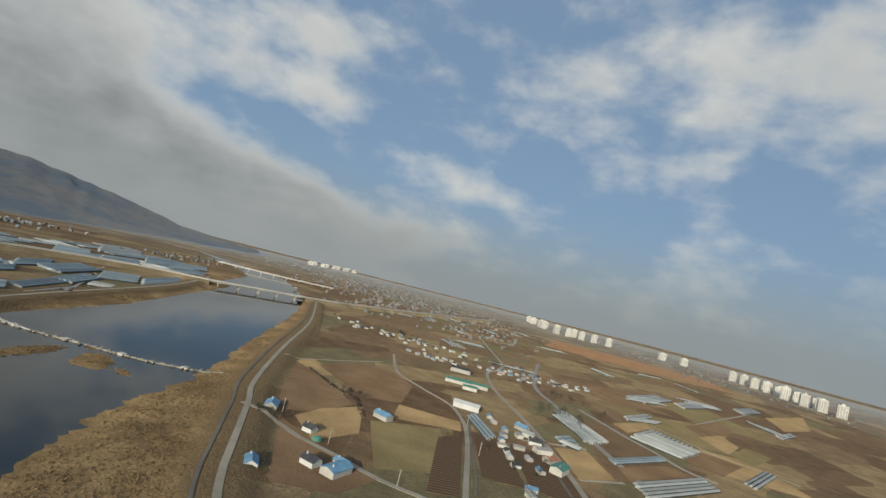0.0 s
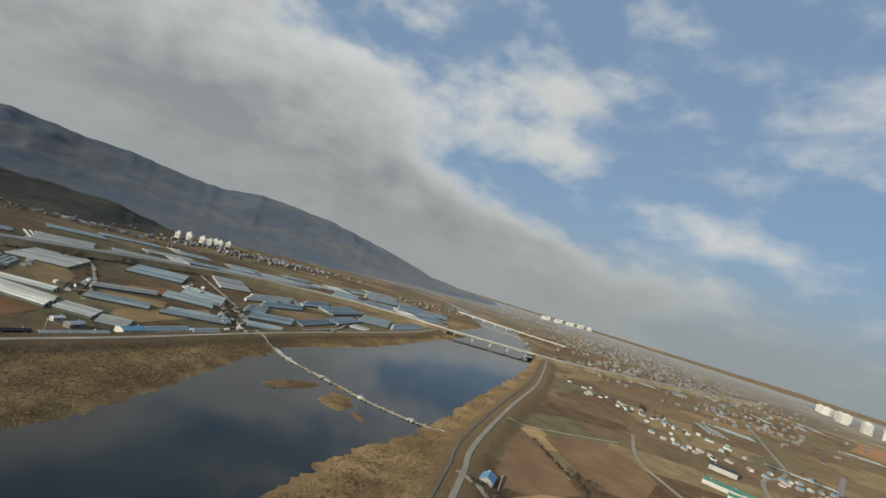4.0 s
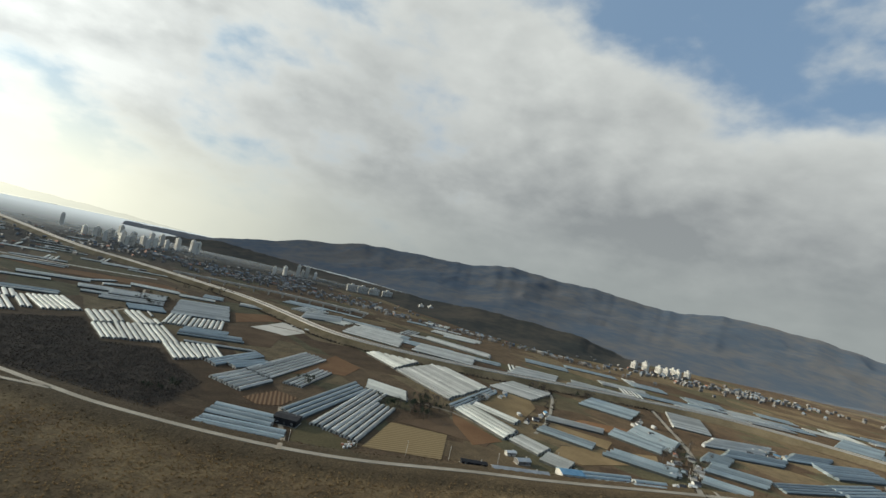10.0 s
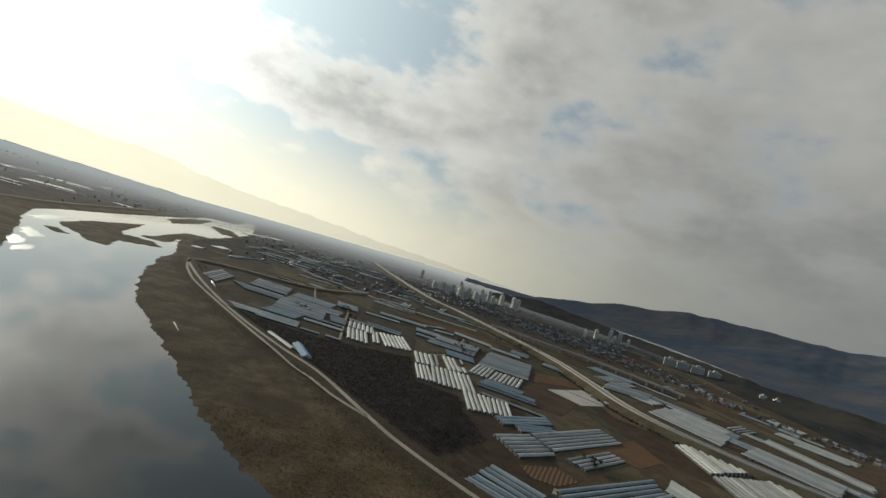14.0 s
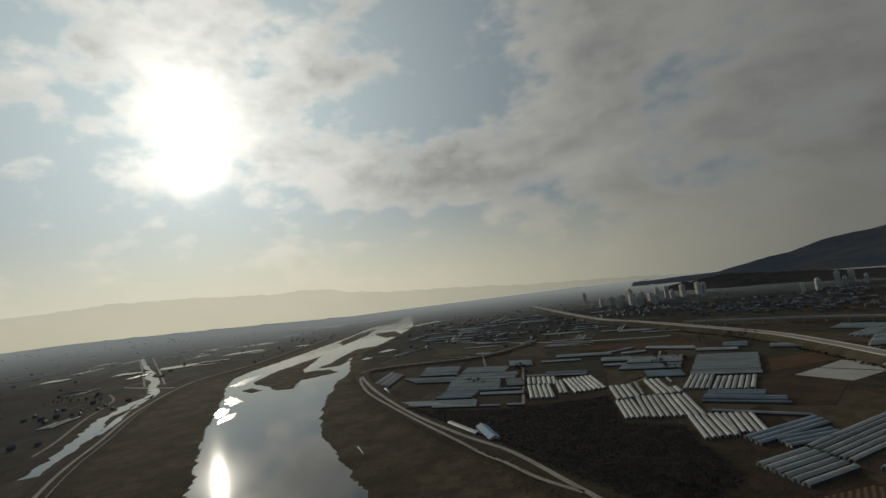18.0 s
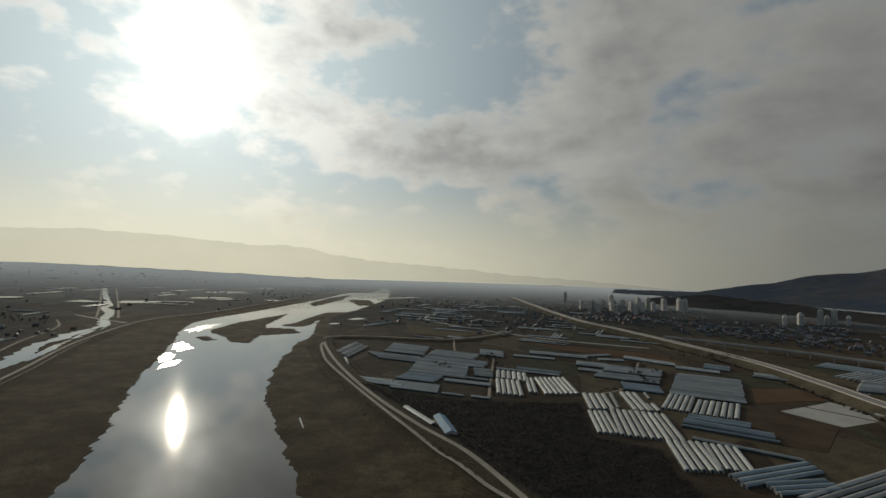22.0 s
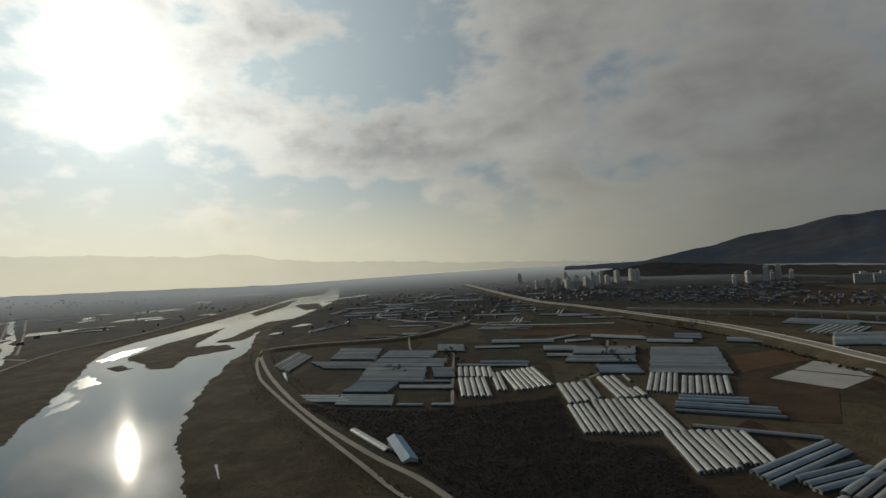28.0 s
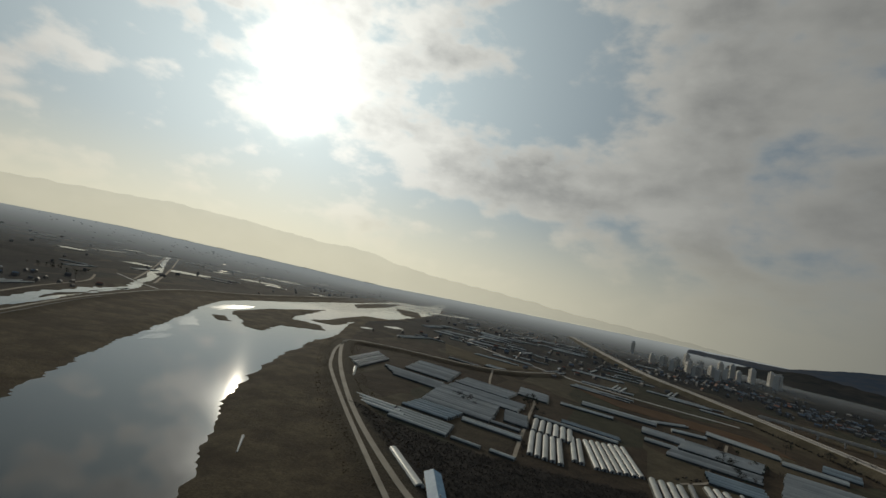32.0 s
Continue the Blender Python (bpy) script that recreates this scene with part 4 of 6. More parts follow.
field([(-21, -576), (43, -629), (-19, -691), (-93, -628)], M_STUBBLE, "tan plot on the plain")
field([(172, -744), (279, -818), (217, -913), (100, -829)], M_SOIL, "brown plot on the plain")
field([(68, -850), (186, -934), (114, -1051), (-15, -932)], M_GREENISH, "dull green plot on the plain")
field([(496, 472), (575, 438), (564, 363), (505, 381)], M_SOIL, "bare brown field beside the expressway")
field([(160, 869), (354, 761), (363, 692), (203, 785)], M_REDSOIL, "bare reddish field on the far plain")

field([(94, -322), (96, -350), (23, -267), (33, -252)], M_FURROW, "furrowed brown field beside the ditch")
field([(39, -734), (38, -813), (2, -766), (-4, -691)], M_STUBBLE, "tan stubble plot on the plain")
field([(-4, -691), (-1, -781), (-31, -774), (-31, -674)], M_GREENISH, "dull green plot on the plain")
field([(15, -579), (11, -645), (-26, -651), (-28, -571)], M_SOIL, "bare brown plot beside the greenhouses")
field([(17, -452), (4, -525), (-18, -519), (0, -431)], M_SOIL, "bare brown plot between greenhouses")
field([(59, -424), (48, -456), (3, -416), (14, -382)], M_STUBBLE, "tan stubble plot between two lanes")
field([(70, -781), (71, -944), (30, -879), (38, -741)], M_SOIL, "bare brown plot on the plain")
field([(66, -1270), (44, -1600), (-8, -1294), (11, -1125)], M_STUBBLE, "tan stubble plot on the far plain")
field([(95, -612), (88, -691), (72, -669), (69, -590)], M_STUBBLE, "small tan plot by the greenhouses")
lane([(-32, -537), (-6, -535), (30, -556), (63, -570), (138, -612)], 5, M_ASPHALT, "grey asphalt country road")
lane([(79, -687), (36, -671), (-1, -658), (-35, -665), (-72, -668)], 3, M_ROAD)
lane([(78, -403), (65, -432), (50, -460)], 3)
lane([(14, -381), (-1, -420)], 3)
lane([(68, -798), (76, -961), (88, -1304)], 4)
lane([(121, -386), (74, -337), (35, -295), (21, -278)], 1.6, M_PATH, "narrow concrete ditch beside the lane")
lane([(92, -432), (53, -398), (24, -369), (0, -346)], 2.2, M_PATH, "shallow drainage ditch between lanes")

# ---- polytunnels ----
def arc_profile(seg):
    return [(-0.5 * math.cos(math.pi * k / seg), math.sin(math.pi * k / seg) ** 0.8) for k in range(seg + 1)]


def tunnel_meshes():
    prof = arc_profile(10)
    v = [(x, w, h) for x in (0, 1) for w, h in prof]
    n = len(prof)
    cover = bpy.data.meshes.new("cover")
    cover.from_pydata(v, [], [(k, k + 1, n + k + 1, n + k) for k in range(n - 1)])
    cover.polygons.foreach_set("use_smooth", [True] * (n - 1))
    end = bpy.data.meshes.new("end_wall")
    inner = [(w * 0.99, h * 0.99) for w, h in prof]
    end.from_pydata([(0.0, w, h) for w, h in inner] + [(0.004, w, h) for w, h in inner], [], [tuple(range(n)), tuple(range(2 * n - 1, n - 1, -1))])
    door = bpy.data.meshes.new("door")
    door.from_pydata([(-0.002, -0.16, 0.0), (-0.002, 0.16, 0.0), (-0.002, 0.16, 0.68), (-0.002, -0.16, 0.68), (0.003, -0.16, 0.0), (0.003, 0.16, 0.0), (0.003, 0.16, 0.68), (0.003, -0.16, 0.68)], [], [(0, 1, 2, 3), (3, 2, 6, 7), (1, 5, 6, 2), (0, 3, 7, 4)])
    # curtain drawn up past half height to stand in for shade on the flank
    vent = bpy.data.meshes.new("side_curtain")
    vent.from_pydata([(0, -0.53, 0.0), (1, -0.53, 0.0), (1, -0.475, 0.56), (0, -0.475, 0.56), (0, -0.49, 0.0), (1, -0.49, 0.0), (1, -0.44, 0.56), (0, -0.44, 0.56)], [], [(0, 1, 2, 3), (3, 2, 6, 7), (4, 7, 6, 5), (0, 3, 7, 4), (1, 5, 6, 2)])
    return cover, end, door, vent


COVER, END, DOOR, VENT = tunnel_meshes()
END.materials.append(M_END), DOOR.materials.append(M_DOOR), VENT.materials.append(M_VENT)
FILMS = {"clear": M_FILM, "white": M_WHITE_FILM, "blue": M_BLUE_FILM}
COVERS = {}
for tint, mat in FILMS.items():
    COVERS[tint] = COVER.copy()
    COVERS[tint].name = "cover"
    COVERS[tint].materials.append(mat)
TINT_WORDS = {"clear": "long grey film-covered greenhouse tunnel in a row", "white": "white film-covered greenhouse tunnel in a row", "blue": "bluish film-covered greenhouse tunnel in a row"}
COUNT = [0]
REST = {"clear": [], "white": [], "blue": []}


def polytunnels(x, y, lx, ly, wx, wy, n, tint, base=-0.55):
    """A row of n tunnels side by side: from a corner, along (lx, ly), the next ones across (wx, wy)."""
    length, turn = math.hypot(lx, ly), math.degrees(math.atan2(ly, lx))
    across = abs(wx * ly - wy * lx) / length
    n = max(1, round(across / 4.3) if across / n < 4.3 else n if across / n < 8 else round(across / 7.0))
    width = min(across / n * 0.84, 8.0)
    for k in range(n):
        f = (k + 0.5) / n
        cut = R.uniform(0.0, 0.02)
        ox, oy = x + wx * f + lx * cut, y + wy * f + ly * cut
        size = (length * (1 - cut - R.uniform(0, 0.025)), width, min(width * 0.52, 3.3) * R.uniform(0.94, 1.05))
        if COUNT[0] < 300:
            COUNT[0] += 1
            root = tagged(new("polytunnel"), TINT_WORDS[tint], "greenhouse", "greenhouse tunnels")
            root.matrix_basis = pose(ox, oy, base, 0, 0, turn)
            sized = Matrix.Diagonal((*size, 1))
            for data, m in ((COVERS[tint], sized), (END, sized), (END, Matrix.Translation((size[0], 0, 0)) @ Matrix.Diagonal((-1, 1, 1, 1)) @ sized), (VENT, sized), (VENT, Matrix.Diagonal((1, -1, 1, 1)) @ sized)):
                ob = new(data.name.split(".")[0], data)
                ob.parent, ob.matrix_basis = root, m
                if data is END:
                    d = new("door", DOOR)
                    d.parent = ob
        else:
            REST[tint].append((ox, oy, turn, size))


polytunnels(169, 271, 40, 14, 5, -38, 6, "clear")
polytunnels(144, 212, 26, -37, -18, -13, 3, "blue")
polytunnels(126, 198, 35, -44, -14, -11, 4, "blue")
polytunnels(190, 317, 66, 23, -1, -20, 3, "blue")
polytunnels(182, 192, 116, 42, -9, -28, 4, "blue")
polytunnels(211, 288, 109, 50, 5, -33, 6, "clear")
polytunnels(204, 306, 43, 7, -1, -18, 2, "blue")
polytunnels(222, 246, 65, 32, 8, -17, 4, "clear")
polytunnels(183, 161, 116, 53, 5, -21, 4, "clear")
polytunnels(178, 375, -14, -54, 26, -2, 5, "white")
polytunnels(188, 141, 85, 39, 4, -20, 4, "clear")
polytunnels(204, 372, -16, -47, 23, -6, 5, "white")
polytunnels(204, 384, 56, -41, -3, -5, 1, "clear")
polytunnels(211, 415, 57, -36, -3, -5, 1, "blue")
polytunnels(143, 449, -11, -60, 18, -2, 4, "white")
polytunnels(221, 429, 54, -36, -8, -12, 2, "blue")
polytunnels(165, 456, -17, -71, 46, -14, 9, "white")
polytunnels(322, 237, 11, -43, -27, -22, 3, "white")
polytunnels(232, 442, 41, -24, -9, -12, 2, "blue")
polytunnels(204, 472, -4, -23, 13, 2, 2, "white")
polytunnels(42, 490, 18, -7, -1, -6, 1, "white")
polytunnels(347, 155, 125, 24, -7, -17, 3, "blue")
polytunnels(341, 142, -23, -67, 35, 5, 4, "white")
polytunnels(156, 508, -10, -56, 25, -2, 4, "white")
polytunnels(13, 499, 22, -8, 0, -6, 1, "white")
polytunnels(186, 514, -13, -56, 5, 0, 1, "clear")
polytunnels(198, 518, -12, -67, 18, -3, 3, "white")
polytunnels(394, 262, -31, -99, 107, 15, 9, "clear")
polytunnels(322, 74, -6, -30, 27, 1, 3, "clear")
polytunnels(268, 494, -32, -48, 35, -15, 7, "white")
polytunnels(224, 519, -5, -24, 4, 1, 1, "clear")
polytunnels(375, 143, -5, -52, 18, 5, 2, "white")
polytunnels(307, 40, 1, -22, 26, 3, 3, "clear")
polytunnels(252, 519, -36, -56, 21, -14, 5, "white")
polytunnels(416, 333, -19, -67, 71, 20, 6, "white")
polytunnels(75, 565, -7, -65, 27, -9, 5, "white")
polytunnels(216, 560, 37, -17, -8, -30, 3, "blue")
polytunnels(121, 575, -4, -74, 38, 5, 7, "white")
polytunnels(110, 575, -8, -66, 10, -4, 2, "white")
polytunnels(320, 14, 38, -29, -22, -6, 3, "blue")
polytunnels(17, 560, 50, -20, 0, -13, 1, "white")
polytunnels(378, 75, 9, -51, 24, 3, 2, "blue")
polytunnels(39, 570, 28, -11, 0, -7, 1, "clear")
polytunnels(-37, 544, 50, -19, -3, -31, 5, "white")
polytunnels(411, 455, 20, -91, 30, 23, 2, "white")
polytunnels(426, 87, 31, -51, 21, 4, 1, "clear")
polytunnels(82, 612, -6, -43, 35, -15, 6, "white")
polytunnels(-25, 586, 43, -17, -12, -32, 4, "blue")
polytunnels(384, 17, 16, -58, 33, -4, 4, "blue")
polytunnels(-80, 558, 40, -15, 15, -28, 3, "white")
polytunnels(354, -19, 23, -19, -21, -4, 2, "blue")
polytunnels(55, 620, 21, -9, -2, -42, 3, "clear")
polytunnels(84, 625, 72, -32, -1, -8, 1, "white")
polytunnels(210, 618, 66, -32, -15, -28, 2, "clear")
polytunnels(483, 185, 6, -56, 74, 5, 4, "clear")
polytunnels(111, 635, 51, -24, -2, -12, 2, "blue")
polytunnels(192, 637, 27, -13, -4, -12, 1, "white")
polytunnels(418, 512, 53, 34, 12, -11, 4, "clear")
polytunnels(310, 618, 62, -32, -61, -103, 8, "clear")
polytunnels(461, 32, 0, -51, 37, 4, 2, "blue")
polytunnels(485, 454, 30, -93, 74, 49, 3, "clear")
polytunnels(-17, 655, 67, -29, -8, -67, 6, "clear")
polytunnels(124, -526, -68, 47, -1, -37, 9, "white")
polytunnels(58, -569, -52, 2, 2, -68, 8, "white")
polytunnels(128, -392, -47, 30, 6, -19, 4, "blue")
polytunnels(65, -441, -18, -1, 3, -12, 2, "white")
polytunnels(172, -824, -24, -59, 13, -72, 4, "white")
polytunnels(100, -658, -18, -46, 4, -38, 4, "white")
polytunnels(136, -548, -74, 70, -5, -21, 4, "clear")
polytunnels(65, -595, 4, -65, -50, 14, 10, "clear")
polytunnels(31, -461, -12, -82, -10, 6, 3, "blue")
polytunnels(-3, -429, -18, -102, -20, 20, 5, "clear")
polytunnels(-42, -577, 1, -94, -12, 4, 4, "clear")
polytunnels(77, -455, -2, -21, -19, 17, 5, "blue")
polytunnels(530, 349, 38, -87, 74, 38, 3, "clear")
polytunnels(240, 663, 61, -32, -22, -38, 3, "clear")
polytunnels(204, 685, 37, -19, -9, -28, 3, "clear")
polytunnels(416, -57, 8, -36, 25, -1, 2, "blue")
polytunnels(501, 23, -20, -48, 60, 2, 5, "blue")
polytunnels(442, 576, -1, -35, -13, -15, 1, "white")
polytunnels(518, 475, 26, -76, 80, 41, 4, "clear")
polytunnels(-4, 699, 83, -39, -11, -39, 3, "clear")
polytunnels(477, 549, 64, -28, 58, 55, 3, "clear")
polytunnels(335, 668, 43, -29, -10, -17, 1, "white")
polytunnels(460, -54, 16, -49, 39, -3, 3, "blue")
polytunnels(122, 724, 56, -21, -2, -12, 1, "white")
polytunnels(242, 710, 36, -5, -4, -12, 1, "white")
polytunnels(561, 99, 11, -63, 72, 5, 5, "blue")
polytunnels(-116, 668, 16, -64, 6, -2, 1, "white")
polytunnels(-123, 668, 12, -40, 4, 1, 1, "white")
polytunnels(419, 634, 28, -25, -16, -21, 2, "clear")
polytunnels(495, -47, 9, -23, 49, -3, 2, "blue")
polytunnels(227, 733, 44, 17, 2, -11, 1, "white")
polytunnels(10, 747, 62, -31, -13, -41, 3, "clear")
polytunnels(153, 759, 79, -34, -6, -21, 2, "white")
polytunnels(-67, 725, 58, -27, 8, 75, 5, "clear")
polytunnels(385, 688, 24, -20, -18, -29, 2, "blue")
polytunnels(77, 762, 33, -18, -5, -46, 3, "clear")
polytunnels(-91, 718, 76, -35, 23, -47, 3, "clear")
polytunnels(625, 228, 36, -59, 57, 17, 2, "clear")
polytunnels(614, 145, 35, -47, 76, 15, 3, "clear")
polytunnels(291, 738, 52, -51, -9, -21, 1, "white")
polytunnels(468, -116, 70, -49, -11, 0, 1, "blue")
polytunnels(-136, 711, 15, 88, 27, -43, 5, "clear")
polytunnels(549, -61, 50, -54, 48, -4, 3, "blue")
polytunnels(513, -105, 83, -52, -21, -11, 4, "blue")
polytunnels(567, -40, 64, -58, 67, -5, 4, "clear")
polytunnels(657, 422, 19, -129, 42, 22, 2, "clear")
polytunnels(623, -2, 22, -41, 91, 25, 4, "clear")
polytunnels(584, -148, 79, -44, -19, -19, 4, "blue")
polytunnels(566, -181, -7, -24, 33, -11, 2, "clear")
polytunnels(645, -115, 48, -42, 68, -11, 3, "blue")
polytunnels(681, -140, 86, -60, -46, -23, 5, "blue")
polytunnels(640, -203, 9, -50, 86, -23, 4, "blue")
polytunnels(614, -250, 93, -77, 92, -24, 4, "blue")
polytunnels(846, -237, 32, -68, 117, -27, 3, "blue")
polytunnels(890, -178, 9, -54, 118, -20, 3, "blue")
polytunnels(952, -332, 61, -85, 132, -35, 3, "blue")
polytunnels(1035, -268, 65, -94, 122, -24, 3, "clear")
polytunnels(997, -406, 27, -73, 100, -33, 2, "blue")
polytunnels(188, -865, 6, -140, -35, 5, 5, "clear")
polytunnels(153, -990, -4, -110, -28, 33, 4, "clear")
polytunnels(115, -1229, -2, -140, -31, 43, 4, "clear")
polytunnels(5, -1013, -3, -105, -13, 17, 3, "clear")
polytunnels(111, -680, 2, -78, -14, 17, 3, "clear")

# rows beyond the expressway, in strips that follow the foot of the hills
FR = random.Random(21)
for k in range(62):
    y = FR.uniform(-420, 700)
    lo = float(np.interp(y, [-420, -60, 60, 264, 430, 800, 1200], [880, 850, 770, 570, 490, 510, 430]))
    hi = float(np.interp(y, [-420, 0, 300, 550, 1200], [1280, 930, 930, 880, 880]))
    x = lo + (hi - lo) * FR.random() ** 1.3
    turn = math.radians(FR.choice([-62, -58, 28, -66, -60])) + FR.uniform(-0.06, 0.06)
    length, n = FR.uniform(50, 110), FR.randint(2, 8)
    tint = FR.choice(["clear", "blue", "white"]) if y > 150 else FR.choice(["blue", "blue", "clear", "white"])
    for j in range(n):
        o = j * 6.4
        REST[tint].append((x - math.sin(turn) * o, y + math.cos(turn) * o, math.degrees(turn), (length * FR.uniform(0.94, 1), 4.5, 2.2)))
for k in range(60):
    x, y = FR.uniform(-2200, -520), FR.uniform(250, 2600)
    if x > -560 - (y - 250) * 0.12 and y < 900:
        continue
    turn = FR.uniform(-0.2, 0.2) + FR.choice([0, 1.57])
    for j in range(FR.randint(1, 4)):
        o = j * 6.4
        REST["clear"].append((x - math.sin(turn) * o, y + math.cos(turn) * o, math.degrees(turn), (FR.uniform(40, 90), 4.5, 2.2)))
for k in range(20):
    x, y = FR.uniform(-300, 900), FR.uniform(-1500, -700)
    turn = FR.uniform(-0.15, 0.15) - 0.6 + FR.choice([0, 1.57])
    for j in range(FR.randint(2, 6)):
        o = j * 6.4
        REST["clear"].append((x - math.sin(turn) * o, y + math.cos(turn) * o, math.degrees(turn), (FR.uniform(40, 80), 4.5, 2.2)))

for k in range(70):
    x, y = FR.uniform(-160, 420), FR.uniform(860, 1700)
    turn = FR.choice([-0.45, -0.4, 1.1, -0.5]) + FR.uniform(-0.08, 0.08)
    if float(seg_dist(np.array([x]), np.array([y]), HIGHWAY)[0]) < 60 or x < -120 and y < 900:
        continue
    for j in range(FR.randint(1, 4)):
        o = j * 6.8
        REST[FR.choice(["clear", "white"])].append((x - math.sin(turn) * o, y + math.cos(turn) * o, math.degrees(turn), (FR.uniform(35, 95), 4.5, 2.4)))
PROF = arc_profile(6)  # the lowest strip on either side is the curtain, dark to paint the flank's shade
for tint, rows in REST.items():
    verts, faces, mats = [], [], []
    for x, y, turn, (l, wd, h) in rows:
        c, s = math.cos(math.radians(turn)), math.sin(math.radians(turn))
        o = len(verts)
        for u in (0, l):
            verts += [(x + u * c - v * wd * s, y + u * s + v * wd * c, -0.55 + q * h + 0.045 * max(0.0, -x - 950)) for v, q in PROF]
        faces += [(o + k, o + k + 1, o + 8 + k, o + 7 + k) for k in range(6)] + [tuple(range(o, o + 7)), tuple(range(o + 13, o + 6, -1))]
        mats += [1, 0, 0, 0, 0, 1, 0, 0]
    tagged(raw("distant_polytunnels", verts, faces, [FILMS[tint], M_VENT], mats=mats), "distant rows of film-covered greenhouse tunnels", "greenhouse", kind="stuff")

# ---- houses ----
def gable(bm, l, wd, z, rise, over=0.5, thick=0.22):
    a, b = l / 2 + over, wd / 2 + over
    drop = rise * over / (wd / 2)
    for s in (1, -1):
        v = [bm.verts.new(c) for c in ((-a, s * b, z - drop), (a, s * b, z - drop), (a, 0, z + rise), (-a, 0, z + rise), (-a, s * b, z - drop + thick), (a, s * b, z - drop + thick), (a, 0, z + rise + thick), (-a, 0, z + rise + thick))]
        for f in ((3, 2, 1, 0), (4, 5, 6, 7), (0, 1, 5, 4), (1, 2, 6, 5), (2, 3, 7, 6), (3, 0, 4, 7)):
            bm.faces.new([v[i] for i in f])


def farmhouse(l, wd, h, rise, roof, label, wall=None, windows=2):
    root = tagged(new("house"), label, "house", "farmhouses")
    bm = bmesh.new()
    box(bm, -l / 2, -wd / 2, -0.6, l / 2, wd / 2, h)
    for s in (-l / 2, l / 2):
        bm.faces.new([bm.verts.new(c) for c in ((s, -wd / 2, h), (s, wd / 2, h), (s, 0, h + rise))])
    part("wall", bm, wall or M_WALL, root)
    bm = bmesh.new()
    gable(bm, l, wd, h, rise)
    part("roof", bm, roof, root)
    bm = bmesh.new()
    box(bm, -l / 2 - 0.25, -wd / 2 - 0.25, -0.7, l / 2 + 0.25, wd / 2 + 0.25, -0.15)
    part("plinth", bm, M_CONCRETE, root)
    block_part("door", (-0.55, -wd / 2 - 0.06, -0.1, 0.55, -wd / 2 + 0.1, 2.05), M_DOOR, root, "dark door")
    for k in range(windows):
        for s in (-1, 1):
            cx = (k + 1) / (windows + 1) * l / 2 * 1.3 * s
            win = block_part("window", (cx - 0.8, -wd / 2 - 0.07, 0.9, cx + 0.8, -wd / 2 + 0.1, 2.1), M_WHITE, root)
            block_part("pane", (cx - 0.68, -wd / 2 - 0.10, 1.0, cx + 0.68, -wd / 2 - 0.075, 2.0), M_GLASS, win)
    bm = bmesh.new()
    box(bm, l * 0.3 - 0.3, -0.3 + wd * 0.12, h + rise * 0.4, l * 0.3 + 0.3, 0.3 + wd * 0.12, h + rise + 0.9)
    part("chimney", bm, M_CONCRETE, root)
    return root


def put(ob, x, y, turn, z=-0.3):
    ob.matrix_basis = pose(x, y, z, 0, 0, turn)
    return ob


put(farmhouse(12, 8, 3.0, 2.2, M_BLUE_ROOF, "white farmhouse with a bright blue sheet roof near the levee"), 156, -224, -35)
put(farmhouse(10, 6, 2.8, 1.8, M_BLUE_ROOF, "small white house with a blue gable roof by the levee road", M_WHITE), 80, -177, -25)
put(farmhouse(13, 8, 3.0, 2.0, M_BLUE_ROOF, "white house with a blue roof between brown fields"), 132, -301, 10)
put(farmhouse(7, 6, 2.7, 2.0, M_DARK_ROOF, "small house with a black tiled roof", M_WHITE), 116, -230, 20)
put(farmhouse(9, 7, 2.9, 2.0, M_DARK_ROOF, "farmhouse with a dark tiled roof beside a blue shed", M_WHITE), 75, -207, 15)
put(farmhouse(15, 9, 3.2, 1.5, M_BLUE_ROOF, "farm shed with a blue sheet roof beside the lane"), 63, -215, 105)
put(farmhouse(9, 6, 2.7, 1.4, M_BLUE_ROOF, "low outbuilding with a blue sheet roof"), 69, -223, 15)
VILLA = [(125, -420, 0), (113, -411, 1), (96, -405, 0), (87, -391, 3), (79, -378, 0), (70, -368, 3), (61, -361, 2), (53, -353, 1), (42, -345, 2), (83, -407, 3), (30, -357, 0), (64, -380, 3), (47, -368, 1), (14, -322, 0), (8, -313, 3)]
KINDS = [
    farmhouse(11, 7, 2.9, 1.9, M_BLUE_ROOF, "village house with a blue sheet roof"),
    farmhouse(9, 7, 2.8, 1.8, M_GREY_ROOF, "village house with a grey sheet roof"),
    farmhouse(10, 7, 2.9, 2.2, M_DARK_ROOF, "village house with a dark tiled roof", M_WHITE),
    farmhouse(13, 8, 3.4, 1.0, M_FARPALE, "pale low-roofed village house"),
    farmhouse(10, 7, 2.8, 1.7, M_RED_ROOF, "village house with a rust-red roof"),
    farmhouse(16, 9, 4.0, 1.4, M_GREEN_ROOF, "long village shed with a green sheet roof"),
]
for i, ob in enumerate(KINDS):
    put(ob, 96 - 14 * i, -430 + 11 * i, 20 * i)
for x, y, k in VILLA:
    copy_thing(KINDS[k], pose(x, y, -0.3, 0, 0, R.choice([-40, 50, -35, 45]) + R.uniform(-6, 6)) @ Matrix.Diagonal((0.64, 0.64, 0.64, 1)))


